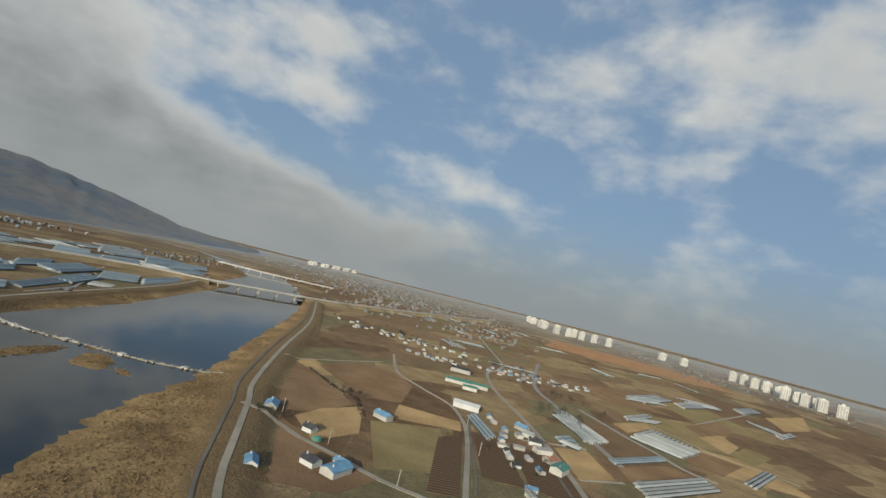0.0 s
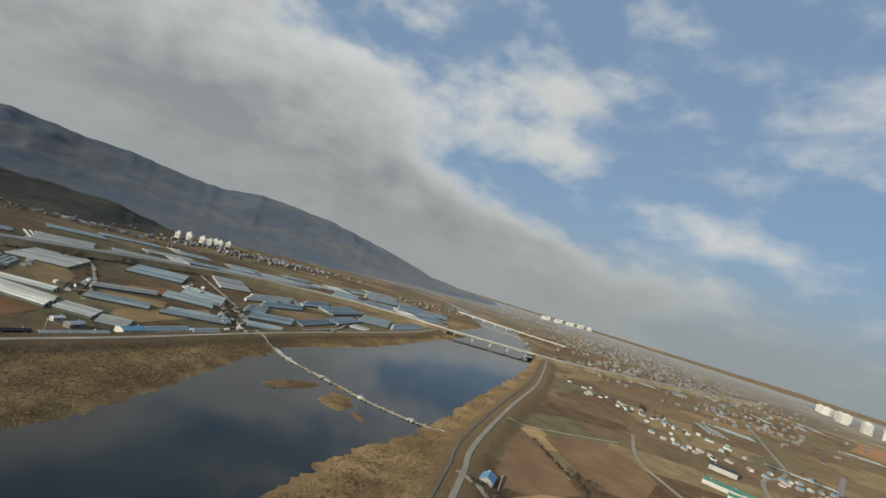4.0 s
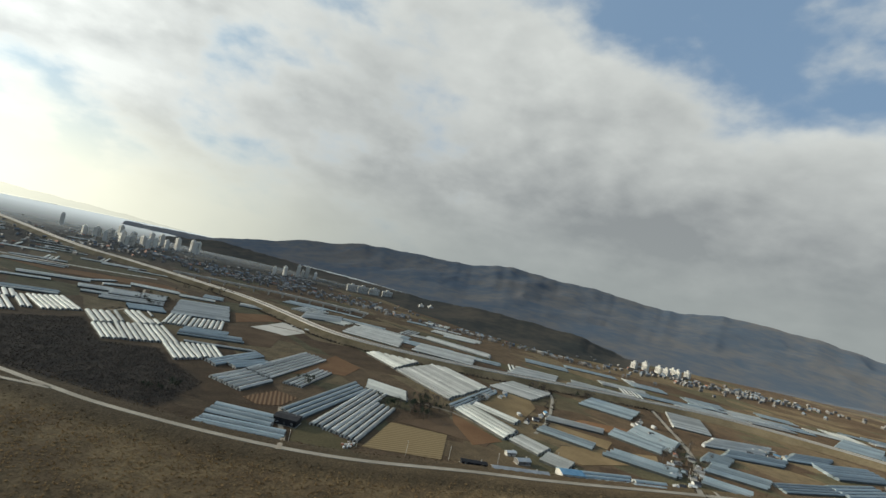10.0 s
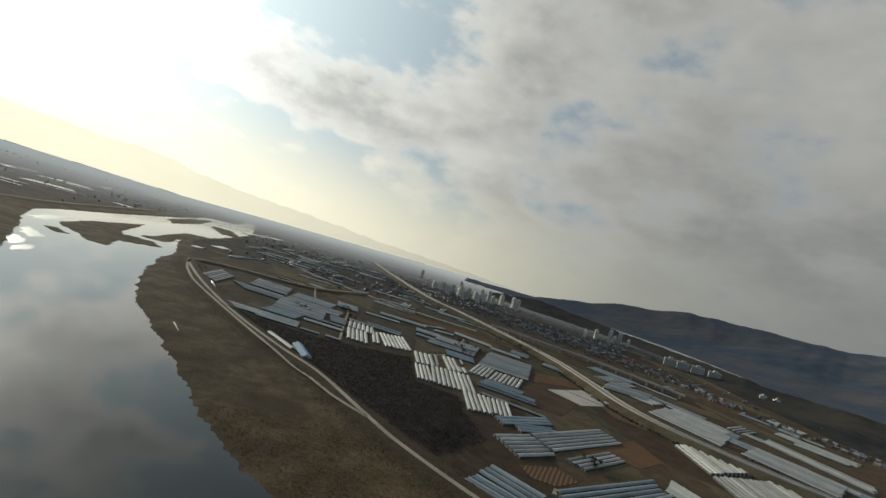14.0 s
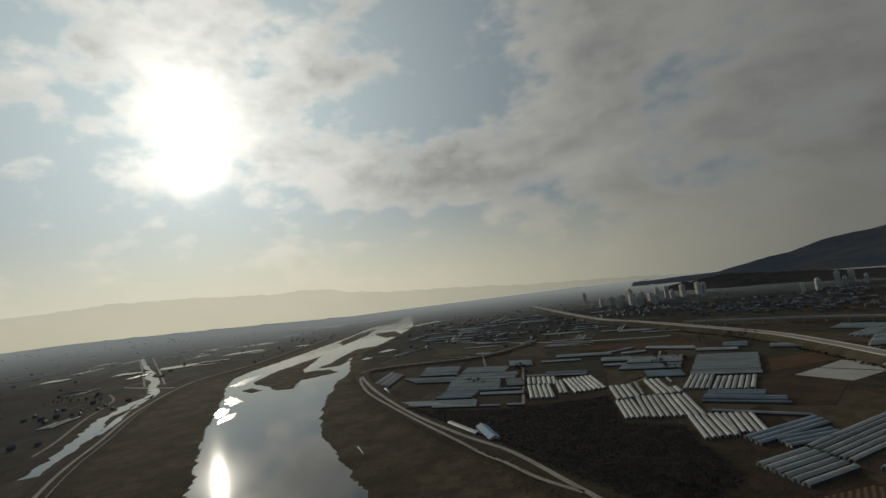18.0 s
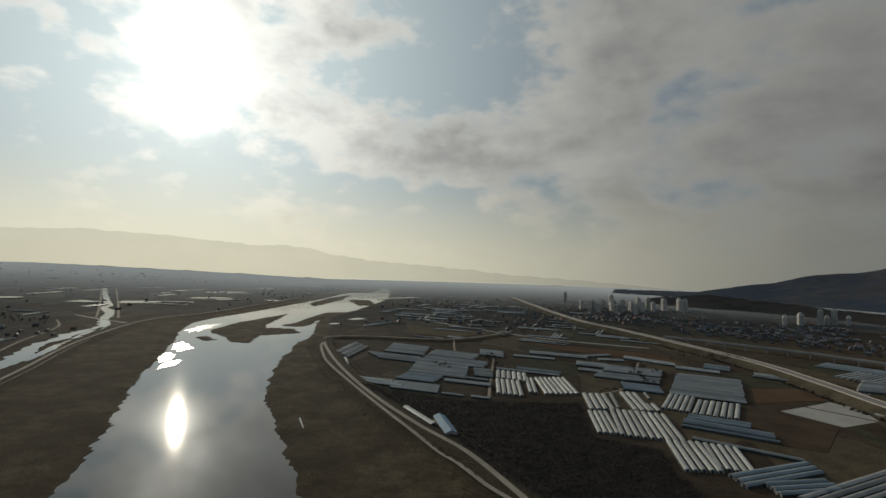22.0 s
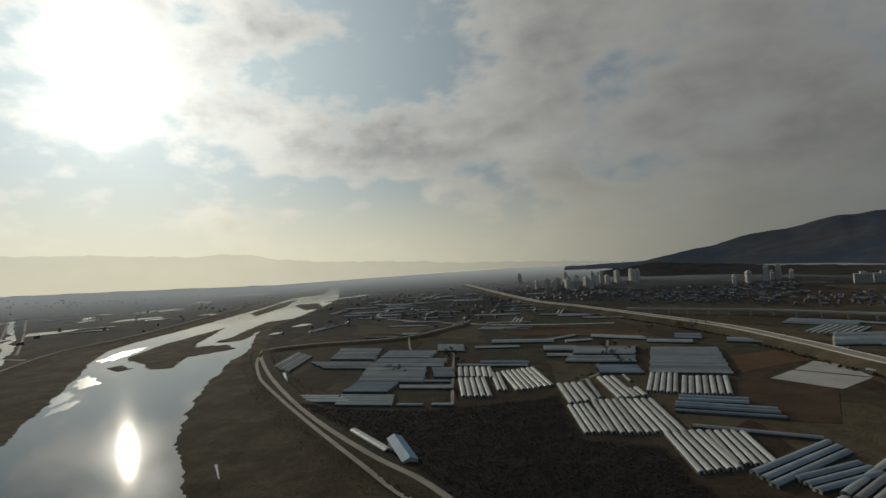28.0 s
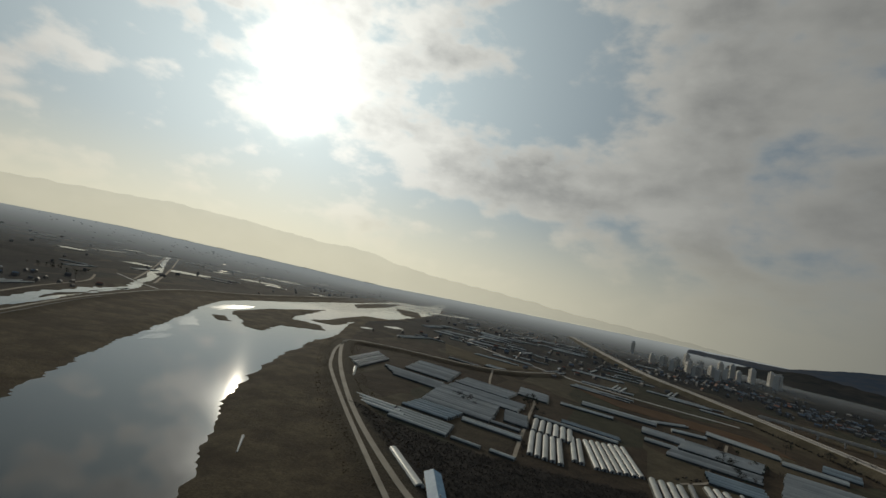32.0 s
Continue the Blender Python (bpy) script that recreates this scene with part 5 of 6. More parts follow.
def village(cx, cy, rx, ry, turn, n, weights):
    """Scattered houses round a place, each one a copy of a kind."""
    c, s = math.cos(turn), math.sin(turn)
    placed = []
    for _ in range(n * 6):
        if len(placed) >= n:
            break
        u, v = R.gauss(0, 0.45) * rx, R.gauss(0, 0.45) * ry
        x, y = cx + u * c - v * s, cy + u * s + v * c
        if all((x - a) ** 2 + (y - b) ** 2 > 150 for a, b in placed):
            placed.append((x, y))
            copy_thing(R.choices(KINDS, weights)[0], pose(x, y, -0.3, 0, 0, R.choice([0, 90, 30, -60]) + math.degrees(turn)) @ Matrix.Diagonal((0.62, 0.62, 0.62, 1)))


village(467, -619, 120, 45, 0.5, 36, (2, 4, 3, 4, 1, 1))
village(345, -564, 50, 20, 0.9, 10, (2, 4, 3, 4, 1, 1))
village(255, -701, 95, 30, 1.0, 32, (4, 4, 2, 4, 1, 0))
village(450, -42, 60, 12, 0.2, 20, (1, 4, 4, 3, 1, 0))
village(392, -44, 20, 10, 0.2, 2, (1, 4, 3, 3, 0, 0))
village(556, 20, 50, 14, 0.3, 8, (2, 4, 2, 3, 0, 1))
village(450, 158, 40, 10, 0.2, 6, (2, 4, 2, 3, 0, 0))
village(640, -96, 46, 12, -0.4, 7, (2, 4, 2, 3, 0, 0))
put(farmhouse(42, 5, 2.4, 0.9, M_GREY_ROOF, "long low grey shed beside the levee road", M_FARWALL), 268, 37, -41)
put(farmhouse(18, 5, 2.2, 0.8, M_NET, "long low shed under black netting by the levee road", M_NET, 1), 246, 62, -45)
put(farmhouse(8, 4, 2.4, 0.8, M_WHITE, "small white cabin behind the levee"), 294, 58, -30)
put(farmhouse(11, 6, 2.6, 1.2, M_GREY_ROOF, "grey farm shed behind the levee", M_FARWALL), 288, 45, -30)
village(420, 100, 34, 12, 0.2, 5, (1, 4, 2, 3, 0, 0))
put(farmhouse(18, 10, 3.6, 1.6, M_BLUE_ROOF, "long shed with a blue roof at the levee foot"), 303, 14, -40)
put(farmhouse(16, 9, 3.4, 1.3, M_GREEN_ROOF, "long green-roofed shed beside the road"), 203, -482, 40)
put(farmhouse(30, 10, 3.6, 1.5, M_GREEN_ROOF, "long green-roofed shed beside the road"), 214, -504, 40)
put(farmhouse(30, 10, 3.6, 1.5, M_GREEN_ROOF, "long green-roofed shed beside the road"), 227, -489, 40)
put(farmhouse(26, 16, 4.5, 1.6, M_DARK_ROOF, "broad shed with a black roof"), 278, -549, 40)
put(farmhouse(24, 11, 4.2, 1.6, M_WHITE, "long white barn beside the lane", M_WHITE), 149, -415, 35)
put(farmhouse(42, 9, 3.6, 2.0, M_BLUE_ROOF, "long barn with a pale blue metal roof by the levee"), 14, 393, -78)
put(farmhouse(16, 12, 4.2, 0.8, M_NET, "square shed draped in black shade net", M_NET, 1), 170, 168, -58)
t1 = COUNT[0]
COUNT[0] = 0
polytunnels(-23, 438, 25, -46, 7, 3, 1, "white", 1.0)
COUNT[0] = t1

# ---- apartments ----
def apartment(l, wd, h, label, strips, core=True):
    root = tagged(new("apartment_building"), label, "apartment", "apartment towers")
    bm = bmesh.new()
    box(bm, -l / 2, -wd / 2, -25, l / 2, wd / 2, h)
    part("wall", bm, M_FLAT, root)
    bm = bmesh.new()
    box(bm, -l / 2 - 0.3, -wd / 2 - 0.3, h, l / 2 + 0.3, wd / 2 + 0.3, h + 1.3)
    part("parapet", bm, M_WHITE, root)
    if core:
        bm = bmesh.new()
        box(bm, -l * 0.16, -wd * 0.3, h + 1.3, l * 0.16, wd * 0.3, h + 6)
        part("lift_house", bm, M_FLAT, root)
    floors = int(h / 2.9)
    bm = bmesh.new()
    for k in range(strips):
        cx = (k + 0.5) / strips * l - l / 2
        for s in (-1, 1):
            for f in range(floors):
                z = 1.0 + f * 2.9
                box(bm, cx - l / strips * 0.3, s * (wd / 2 + 0.02) - 0.1, z, cx + l / strips * 0.3, s * (wd / 2 + 0.02) + 0.1, z + 1.3)
    tagged(part("glazing", bm, M_GLASS, root), kind="stuff")
    return root


SLAB = apartment(36, 13, 34, "pale concrete apartment slab with rows of windows", 6)
TOWER = apartment(28, 14, 39, "tall pale apartment tower on the southern plain", 4)
LOW_SLAB = apartment(34, 10, 20, "long pale apartment slab below the wooded hill", 6)
MID_SLAB = apartment(27, 11, 27, "pale apartment slab in the distant town", 5)
MID_TOWER = apartment(19, 13, 38, "tall pale apartment tower in the distant town", 3)
WHITE_SLAB = apartment(14, 10, 11, "white apartment block below the mountain", 3)
put(LOW_SLAB, 947, 1296, 55, 0)
put(MID_SLAB, 998, 1307, 62, 0)
put(MID_TOWER, 1064, 1321, 50, 0)
put(WHITE_SLAB, 1222, 187, 65, 2)
put(SLAB, 288, -2531, 20, 0)
put(TOWER, 407, -2492, 20, 0)


def estate(kind, places, turn, z=0, jitter=8):
    for x, y in places:
        copy_thing(kind, pose(x, y, z, 0, 0, turn + R.uniform(-jitter, jitter)))


estate(MID_TOWER, [(1116, 1336)], 50)
estate(LOW_SLAB, [(1095, 1335), (1156, 1336)], 48)
estate(LOW_SLAB, [(1110, 1086), (1142, 1067), (1175, 1044), (1212, 1017)], -35)
estate(WHITE_SLAB, [(1246, 165), (1275, 140), (1290, 175), (1320, 115), (1300, 100), (1350, 85), (1262, 120)], 65, 3)
estate(WHITE_SLAB, [(1160, 822), (1186, 806)], -35, 2)
estate(MID_SLAB, [(500, 1624), (534, 1551), (578, 1561), (620, 1593), (661, 1610), (706, 1623), (742, 1626), (551, 1674), (600, 1707), (646, 1732), (691, 1762), (579, 1502), (634, 1506)], 60, 0, 30)
estate(MID_TOWER, [(807, 1686), (868, 1657), (875, 1713), (758, 1702), (721, 1695), (678, 1840), (538, 1964), (835, 1610)], 60, 0, 30)
estate(TOWER, [(358, -2459), (306, -2394), (253, -2352), (177, -2224), (112, -2150), (59, -2107), (6, -2074), (212, -2456)], 20, 0, 10)
estate(SLAB, [(210, -2319), (146, -2276), (81, -2201)], 20, 0, 10)
estate(TOWER, [(1122, -2210), (1080, -2253), (1038, -2307), (996, -2361), (1166, -2275), (1104, -2351), (1287, -2351), (1332, -2395), (943, -2415)], 40, 0, 15)
estate(SLAB, [(1545, -2643), (1523, -2594), (1612, -2692), (1468, -2601), (1423, -2581), (743, -2596), (658, -2649)], 40, 0, 15)
estate(LOW_SLAB, [(3000 + 42 * k + 25 * (k % 3), -1880 - 62 * k) for k in range(14)], 35, 4, 25)

# ---- distant roofs, joined ----
def far_roofs(regions, label):
    verts, faces, mats = [], [], []
    for cx, cy, rx, ry, turn, n in regions:
        c, s = math.cos(turn), math.sin(turn)
        for _ in range(n):
            u, v = FR.gauss(0, 0.5) * rx, FR.gauss(0, 0.5) * ry
            x, y, a = cx + u * c - v * s, cy + u * s + v * c, turn + FR.choice([0, 1.57]) + FR.uniform(-0.2, 0.2)
            if bool(inside(np.array([x]), np.array([y]), CORRIDOR)[0]):
                continue
            l, wd, h = FR.uniform(8, 18), FR.uniform(5, 9), FR.uniform(2.6, 5)
            ca, sa = math.cos(a), math.sin(a)
            o = len(verts)
            for px, py, pz in ((-l, -wd, -1), (l, -wd, -1), (l, wd, -1), (-l, wd, -1), (-l, -wd, h), (l, -wd, h), (l, wd, h), (-l, wd, h), (-l, 0, h + wd * 0.35), (l, 0, h + wd * 0.35)):
                px, py = px / 2, py / 2
                px, py, pz = px * 0.6, py * 0.6, pz * 0.8
                verts.append((x + px * ca - py * sa, y + px * sa + py * ca, pz + 0.045 * max(0.0, -x - 950)))
            r = FR.choices([1, 2, 3, 4, 5], (5, 3, 3, 2, 1))[0]
            for f, k in (((0, 1, 5, 4), 0), ((2, 3, 7, 6), 0), ((1, 2, 6, 9, 5), 0), ((3, 0, 4, 8, 7), 0), ((4, 5, 9, 8), r), ((6, 7, 8, 9), r)):
                faces.append(tuple(o + i for i in f))
                mats.append(k)
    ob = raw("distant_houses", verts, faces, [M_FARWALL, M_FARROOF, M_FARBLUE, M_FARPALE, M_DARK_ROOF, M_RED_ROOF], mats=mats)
    return tagged(ob, label, "houses", kind="stuff")


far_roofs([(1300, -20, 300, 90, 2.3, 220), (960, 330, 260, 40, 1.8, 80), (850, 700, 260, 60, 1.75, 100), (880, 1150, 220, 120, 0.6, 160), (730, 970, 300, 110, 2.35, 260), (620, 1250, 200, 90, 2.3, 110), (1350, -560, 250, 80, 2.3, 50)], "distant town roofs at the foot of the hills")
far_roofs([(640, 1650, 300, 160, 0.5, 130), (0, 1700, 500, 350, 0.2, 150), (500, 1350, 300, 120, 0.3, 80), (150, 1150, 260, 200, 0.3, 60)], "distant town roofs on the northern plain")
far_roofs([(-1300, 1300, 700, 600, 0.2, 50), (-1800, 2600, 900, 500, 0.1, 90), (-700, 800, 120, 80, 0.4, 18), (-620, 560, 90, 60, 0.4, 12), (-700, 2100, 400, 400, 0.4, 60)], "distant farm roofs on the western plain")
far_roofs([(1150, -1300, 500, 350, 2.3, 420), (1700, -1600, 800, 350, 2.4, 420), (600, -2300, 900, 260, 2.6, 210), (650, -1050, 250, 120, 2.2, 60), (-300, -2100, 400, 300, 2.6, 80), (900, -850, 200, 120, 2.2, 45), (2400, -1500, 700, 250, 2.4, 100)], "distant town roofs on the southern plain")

# ---- canal on the western plain, and glint sheets along the river ----
def canal(line, widths, label):
    """A shallow winding channel with uneven edges."""
    p = np.array(curve(line, 9))
    d = np.gradient(p, axis=0)
    d /= np.linalg.norm(d, axis=1)[:, None] + 1e-9
    nrm = np.stack([-d[:, 1], d[:, 0]], 1)
    wd = np.interp(np.linspace(0, 1, len(p)), np.linspace(0, 1, len(widths)), widths)
    left = wd * (1 + 0.8 * ripple(p[:, 0], p[:, 1], 45, 21)) / 2
    right = wd * (1 + 0.8 * ripple(p[:, 0], p[:, 1], 38, 22)) / 2
    z = np.maximum(height(p[:, 0], p[:, 1]), -0.6) + 0.3
    verts, faces = [], []
    for q, m, a, b, k in zip(p, nrm, left, right, z):
        verts += [(*(q + m * a), k), (*(q - m * b), k)]
    faces = [(2 * i, 2 * i + 1, 2 * i + 3, 2 * i + 2) for i in range(len(p) - 1)]
    return tagged(raw("canal", verts, faces, M_WATER), label, "canal", kind="structure")


canal([(-1246, 1876), (-1036, 1569), (-880, 1347), (-816, 1239), (-736, 1137), (-683, 1042), (-606, 924)], (12, 16, 20, 18), "straight canal of bright water across the western fields")
canal([(-606, 924), (-592, 882), (-590, 842), (-578, 796), (-562, 753), (-557, 718), (-531, 668), (-509, 628), (-470, 540), (-430, 440)], (14, 22, 16, 24, 18, 14), "shallow stream winding beside the western levee")
canal([(-592, 900), (-574, 837), (-541, 757), (-508, 681), (-487, 634), (-468, 585)], (6, 10, 7, 12, 8), "narrow side stream beside the western levee")


# glossy sheets added on the water to make sun glints by the bank
def ice_sheet(points):
    p = np.array(curve(points + points[:1], 4)[:-1])
    mid = p.mean(axis=0)
    p = mid + (p - mid) * (0.9 + 0.45 * ripple(p[:, 0], p[:, 1], 16, 31))[:, None]
    p = p.tolist()
    n = len(p)
    verts = [(x, y, WATER_Z + 0.06) for x, y in p] + [(x, y, WATER_Z - 0.1) for x, y in p]
    ob = raw("ice_sheet", verts, [tuple(range(n))] + [(i, n + i, n + (i + 1) % n, (i + 1) % n) for i in range(n)], M_GLINT)
    return tagged(ob, "thin glossy sheet added for sun glints along the river bank", "ice", "ice along the bank", "structure")


ice_sheet([(-395, 773), (-391, 784), (-359, 750), (-344, 719), (-352, 701), (-375, 728)])
ice_sheet([(-364, 678), (-361, 697), (-339, 665), (-331, 628), (-340, 625)])
ice_sheet([(-327, 607), (-326, 644), (-314, 632), (-309, 604), (-315, 584)])
ice_sheet([(-450, 911), (-451, 984), (-434, 1033), (-422, 993), (-420, 929), (-426, 886)])

# ---- flooded plots that mirror the sky ----
def pond(x, y, l, wd, a):
    m = pose(x, y, -0.45 + 0.045 * max(0, -x - 950), 0, 0, math.degrees(a))
    bm = bmesh.new()
    ring = []
    for k in range(20):
        t = k / 20 * 6.283
        c, s = math.cos(t), math.sin(t)
        q = 0.92 + 0.12 * math.sin(3 * t + x)
        ring.append((l / 2 * q * math.copysign(abs(c) ** 0.5, c), wd / 2 * q * math.copysign(abs(s) ** 0.5, s)))
    top = [bm.verts.new(m @ Vector((u, v, 0.1))) for u, v in ring]
    low = [bm.verts.new(m @ Vector((u, v, -0.3))) for u, v in ring]
    bm.faces.new(top)
    for k in range(20):
        bm.faces.new((top[k], low[k], low[(k + 1) % 20], top[(k + 1) % 20]))
    tagged(part("pond", bm, M_WATER), "flooded plot shining on the far plain", "pond", "flooded plots", "structure")


pond(-1222, 1546, 51, 134, -0.14)
pond(-1417, 1739, 62, 122, -0.16)
pond(-1685, 2374, 133, 134, -0.20)
pond(-965, 1735, 56, 142, -0.27)
pond(-1924, 3472, 102, 260, -0.26)
pond(-1764, 3567, 139, 260, -0.27)
pond(-1681, 3616, 45, 234, -0.27)
pond(-1404, 3042, 95, 198, -0.24)
pond(-1177, 3012, 65, 158, -0.24)
pond(-837, 2366, 117, 180, -0.68)
pond(-816, 2050, 57, 97, -0.61)
pond(-1249, 2502, 76, 112, -0.21)
pond(-1010, 1396, 153, 60, -0.17)
pond(-1214, 1749, 52, 71, -0.15)
pond(-708, 2821, 236, 215, -0.79)
pond(-828, 3491, 251, 219, -0.87)
pond(-519, 1642, 119, 36, -0.56)
pond(-432, 2864, 145, 260, -0.84)
pond(-406, 3094, 130, 213, -0.88)
pond(-132, 1972, 38, 238, -0.73)
pond(-175, 1157, 31, 46, -0.49)
pond(-207, 1051, 20, 28, -0.40)
for _ in range(40):
    px, py = FR.uniform(-2600, -700), FR.uniform(1300, 3300)
    if px < -650 - (py - 1500) * 0.1:
        pond(px, py, FR.uniform(50, 140), FR.uniform(30, 90), FR.uniform(0.1, 0.5))

# ---- trees ----
def tree(name, h, spread, evergreen, seed, label):
    r = random.Random(seed)
    root = tagged(new(name), label, "tree", "trees of the plain")
    bm = bmesh.new()

    def limb(a, b, r0, r1, n=5):
        axis = (b - a).normalized()
        u = axis.orthogonal().normalized()
        v = axis.cross(u)
        rings = [[bm.verts.new(p + (u * math.cos(k / n * 6.283) + v * math.sin(k / n * 6.283)) * rr) for k in range(n)] for p, rr in ((a, r0), (b, r1))]
        for k in range(n):
            bm.faces.new((rings[0][k], rings[0][(k + 1) % n], rings[1][(k + 1) % n], rings[1][k]))

    top = Vector((r.uniform(-0.3, 0.3), r.uniform(-0.3, 0.3), h * 0.75))
    limb(Vector((0, 0, -0.6)), top, h * 0.035, h * 0.012, 7)
    tips = [top]
    for k in range(9):
        base = top * r.uniform(0.35, 0.95)
        a = r.uniform(0, 6.283)
        tip = base + Vector((math.cos(a) * spread * r.uniform(0.4, 0.8), math.sin(a) * spread * r.uniform(0.4, 0.8), h * r.uniform(0.1, 0.3)))
        limb(base, tip, h * 0.014, h * 0.004, 4)
        tips.append(tip)
    part("trunk", bm, M_BARK, root)
    bm = bmesh.new()
    for tip in tips:
        for _ in range(26 if evergreen else 20):
            d = Vector((r.gauss(0, 1), r.gauss(0, 1), r.gauss(0, 0.8))) * spread * 0.26
            c = tip + d
            s = r.uniform(0.25, 0.6) * (1.0 if evergreen else 0.7) * spread * 0.3
            u, v = Vector((r.gauss(0, 1), r.gauss(0, 1), r.gauss(0, 1))).normalized(), Vector((r.gauss(0, 1), r.gauss(0, 1), r.gauss(0, 1))).normalized()
            bm.faces.new([bm.verts.new(c + u * s), bm.verts.new(c + v * s), bm.verts.new(c - (u + v) * s * 0.6)])
    part("crown", bm, M_LEAF if evergreen else M_TWIG, root)
    return root


TREES = [tree("tree", 9, 3.6, False, 1, "bare grey-brown winter tree beside the fields"), tree("tree", 7, 3.0, False, 2, "bare grey-brown winter tree beside the fields"), tree("tree", 8, 2.6, True, 3, "dark evergreen tree beside the farm buildings"), tree("tree", 6, 2.4, True, 4, "dark evergreen tree beside the farm buildings"), tree("tree", 11, 4.2, False, 5, "tall bare winter tree")]
for i, ob in enumerate(TREES):
    put(ob, 300 + 7 * i, 150 + 4 * (i % 3), 40 * i, -0.4)


def grove(cx, cy, rx, ry, n, kinds):
    for _ in range(n):
        k = R.uniform(0.7, 1.2)
        copy_thing(TREES[R.choice(kinds)], pose(cx + R.gauss(0, 0.5) * rx, cy + R.gauss(0, 0.5) * ry, -0.4, 0, 0, R.uniform(0, 360)) @ Matrix.Diagonal((k, k, k, 1)))


grove(305, 152, 34, 26, 34, (0, 1, 2, 3, 3))
grove(282, 173, 12, 10, 8, (2, 3))
grove(329, 167, 16, 12, 10, (0, 1, 2))
grove(119, 248, 14, 12, 9, (2, 3, 1))
grove(246, 241, 8, 12, 6, (2, 3))
grove(396, 147, 20, 10, 6, (0, 2))
grove(468, -38, 60, 18, 22, (0, 1, 2, 3))
grove(557, 157, 26, 12, 12, (0, 2, 4))
grove(609, 113, 24, 12, 10, (0, 2, 4))
grove(467, -619, 110, 45, 24, (0, 1, 2))
grove(255, -701, 90, 30, 20, (0, 1, 2))
grove(180, -617, 60, 40, 14, (0, 1, 4))
grove(115, -533, 30, 20, 8, (0, 1, 4))
grove(148, -215, 14, 8, 4, (1, 3))
grove(176, -308, 22, 5, 5, (1, 3))
grove(59, -357, 36, 24, 10, (1, 3))
grove(85, 664, 8, 60, 12, (1, 3))
grove(249, 577, 10, 50, 12, (1, 3, 0))
grove(15, 621, 30, 20, 6, (1, 3))
grove(436, 724, 60, 40, 16, (0, 2, 4))
grove(-783, 962, 80, 60, 20, (0, 1, 2))
grove(285, 614, 12, 30, 6, (1, 3))

# ---- scrub, hedges and reeds as loose growth ----
def tufts(name, points, size, tall, mat, label, category):
    r = np.random.RandomState(5)
    p = np.array(points)
    n = len(p)
    z = height(p[:, 0], p[:, 1])
    a, s, h = r.uniform(0, 6.28, n), size * r.uniform(0.6, 1.4, n), tall * r.uniform(0.6, 1.4, n)
    verts, faces = [], []
    for k in range(2):
        c, q = np.cos(a + k * 1.57) * s / 2, np.sin(a + k * 1.57) * s / 2
        lx, ly = r.uniform(-1.6, 1.6, n) * h, r.uniform(-1.6, 1.6, n) * h
        verts.append(np.stack([np.stack([p[:, 0] - c, p[:, 1] - q, z - 0.1], 1), np.stack([p[:, 0] + c, p[:, 1] + q, z - 0.1], 1), np.stack([p[:, 0] + lx + c * 0.7, p[:, 1] + ly + q * 0.7, z + h], 1), np.stack([p[:, 0] + lx - c * 0.7, p[:, 1] + ly - q * 0.7, z + h * 0.8], 1)], 1).reshape(-1, 3))
    v = np.concatenate(verts)
    f = np.arange(len(v)).reshape(-1, 4)
    return tagged(raw(name, v.tolist(), f.tolist(), mat), label, category, kind="stuff")


def scatter(n, x0, x1, y0, y1, keep, seed):
    r = np.random.RandomState(seed)
    x, y = r.uniform(x0, x1, n), r.uniform(y0, y1, n)
    ok = keep(x, y)
    return np.stack([x[ok], y[ok]], 1)


def on_reeds(x, y):
    d = np.minimum(seg_dist(x, y, LEVEE_EAST), seg_dist(x, y, LEVEE_WEST))
    return inside(x, y, CORRIDOR) & (d > 15) & (height(x, y) > -2.4)


tufts("reed_bed", scatter(75000, -300, 560, -330, 240, on_reeds, 3), 1.0, 0.5, M_REED, "tall dry tan reeds on the river banks", "reeds")
tufts("scrub", scatter(22000, -80, 190, 210, 530, lambda x, y: inside(x, y, SCRUB), 4), 0.9, 0.5, M_TWIG, "dark winter scrub on fallow land", "scrub")
tufts("levee_grass", scatter(100000, -420, 560, -330, 860, lambda x, y: (np.abs(seg_dist(x, y, LEVEE_EAST) - 19) < 7) & ~inside(x, y, RIVER), 6), 0.9, 0.4, M_BANK, "dark dry grass on the levee slopes", "grass")
hedge = scatter(5000, 100, 260, -330, -270, lambda x, y: seg_dist(x, y, [(275, -314), (197, -304), (176, -308), (138, -287)]) < 2.2, 8)
tufts("hedge_scrub", hedge, 0.9, 0.7, M_TWIG, "low dark hedge scrub between fields", "hedge")
FARM_LANES = [[(372, 72), (442, 89), (552, 130), (596, 159)], [(378, -62), (485, -45), (615, 3), (710, 42)], [(493, -151), (624, -191), (735, -215)], [(318, 183), (334, 139), (336, 51), (320, 22)], [(182, 516), (230, 580), (293, 691)], [(58, 479), (78, 618), (89, 709)]]
tufts("lane_scrub", scatter(160000, 40, 740, -230, 720, lambda x, y: (lambda d: (d > 2.6) & (d < 5.5))(np.minimum.reduce([seg_dist(x, y, one) for one in FARM_LANES])) & (ripple(x, y, 60, 14) > 0.02), 11), 1.3, 1.1, M_TWIG, "dark winter scrub along the farm lanes", "scrub")
tufts("verge_scrub", scatter(90000, 0, 700, -260, 900, lambda x, y: (seg_dist(x, y, HIGHWAY) < 27) & (seg_dist(x, y, HIGHWAY) > 21), 9), 1.6, 1.8, M_TWIG, "dark scrub along the expressway embankment", "scrub")

# driftwood in the reed bed
log = tagged(new("driftwood"), "pale bleached driftwood trunk lying in the reeds", "log")
bm = bmesh.new()
bmesh.ops.create_cone(bm, cap_ends=True, segments=8, radius1=0.9, radius2=0.4, depth=24, matrix=pose(-98, 397, -0.1, 0, 90, -68))
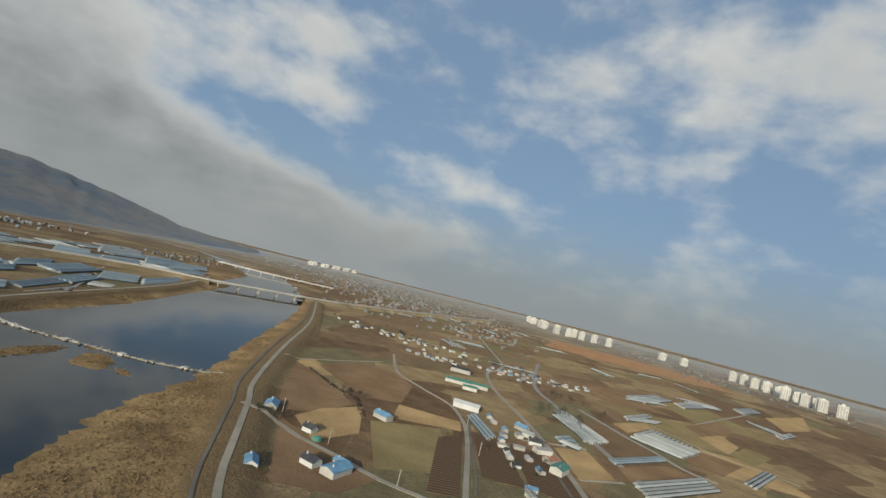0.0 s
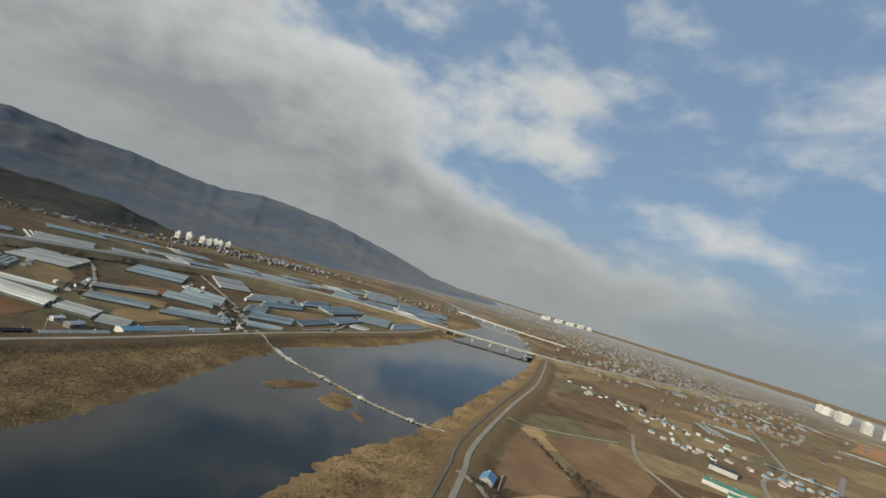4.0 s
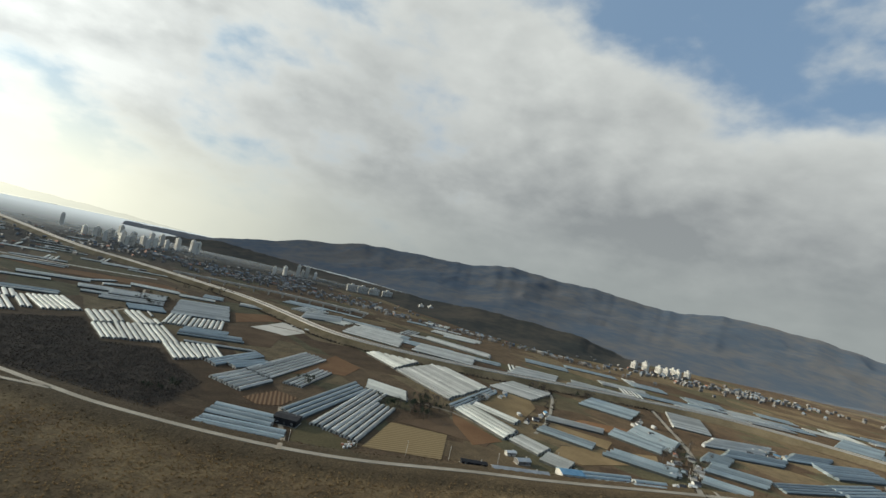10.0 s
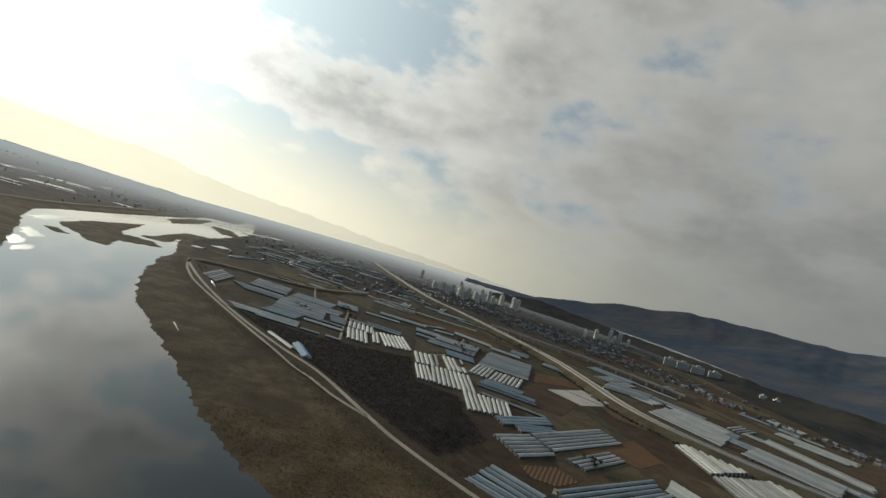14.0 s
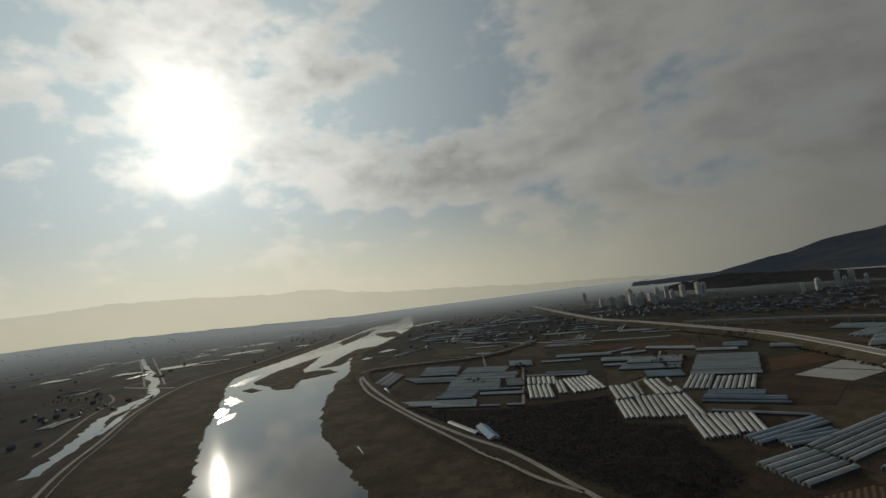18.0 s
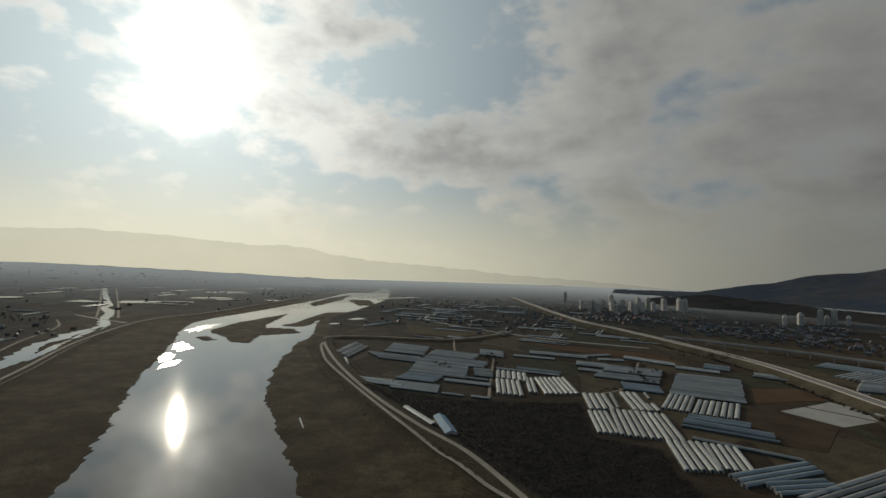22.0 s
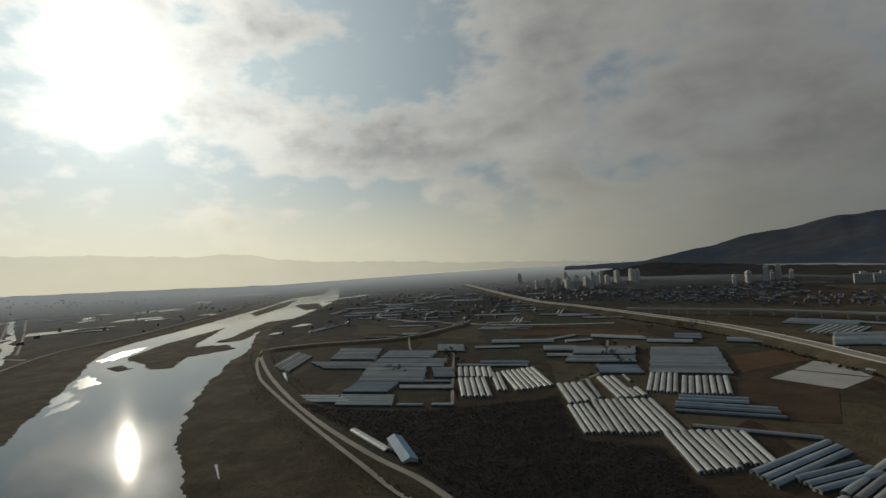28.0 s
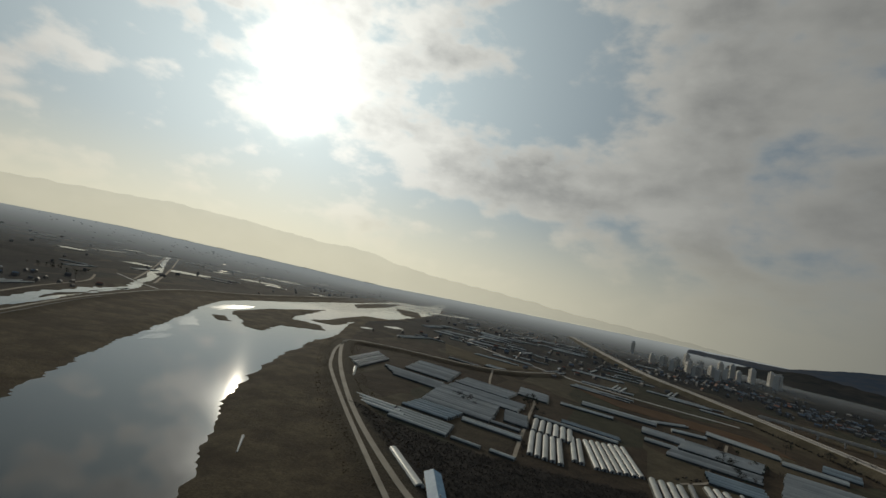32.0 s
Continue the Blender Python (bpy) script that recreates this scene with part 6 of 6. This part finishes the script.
part("trunk", bm, M_WHITE, log)


# ---- poles, net and clutter ----
def utility_pole(x, y, turn, h=9.0):
    root = tagged(new("utility_pole"), "grey concrete utility pole beside a farm lane", "utility pole", "utility poles")
    bm = bmesh.new()
    bmesh.ops.create_cone(bm, cap_ends=True, segments=8, radius1=0.17, radius2=0.11, depth=h + 1, matrix=Matrix.Translation((0, 0, h / 2 - 0.5)))
    part("pole", bm, M_CONCRETE, root)
    for z in (h - 0.5, h - 1.4):
        bm = bmesh.new()
        box(bm, -0.9, -0.06, z, 0.9, 0.06, z + 0.12)
        part("crossarm", bm, M_PATH, root)
        for k in (-0.8, 0.8):
            bm = bmesh.new()
            bmesh.ops.create_cone(bm, cap_ends=True, segments=6, radius1=0.08, radius2=0.05, depth=0.25, matrix=Matrix.Translation((k, 0, z + 0.24)))
            part("insulator", bm, M_WHITE, root)
    return put(root, x, y, turn, -0.4)


for px, py, a in [(42, -239, 30), (96, -231, 30), (148, -228, 20), (62, -330, 50), (110, -372, 50), (188, 118, 60), (212, 95, 60), (236, 76, 60), (262, 52, 50), (150, 140, 60), (318, 30, 40), (420, -48, 10), (520, -34, 10), (620, 0, 20)]:
    utility_pole(px, py, a)

# dark green netted stack near the farmhouses
ball = tagged(new("netted_stack"), "round stack under dark green netting beside the farmhouse", "stack")
bm = bmesh.new()
bmesh.ops.create_icosphere(bm, subdivisions=3, radius=3.0, matrix=Matrix.Translation((0, 0, 0.5)) @ Matrix.Diagonal((1, 1, 0.75, 1)))
for v in bm.verts:
    v.co += v.co.normalized() * R.uniform(-0.15, 0.15)
part("netting", bm, M_GREEN_ROOF, ball)
bm = bmesh.new()
bmesh.ops.create_cone(bm, cap_ends=True, segments=18, radius1=3.3, radius2=3.1, depth=0.5, matrix=Matrix.Translation((0, 0, -0.1)))
part("base", bm, M_SOIL, ball)
put(ball, 102, -227, 0, -0.3)


def crate(x, y, turn, mat, words):
    root = tagged(new("crate"), words, "crate", "crates by the greenhouses")
    block_part("body", (-0.8, -0.6, 0, 0.8, 0.6, 1.0), mat, root)
    block_part("lid", (-0.85, -0.65, 1.0, 0.85, 0.65, 1.1), mat, root)
    return put(root, x, y, turn, -0.4)


for k in range(16):
    crate(183 + R.uniform(-6, 6), 122 + R.uniform(-3, 3), R.uniform(0, 180), R.choice([M_RED_ROOF, M_WHITE, M_DIRT]), "farm crate stacked beside the greenhouses")
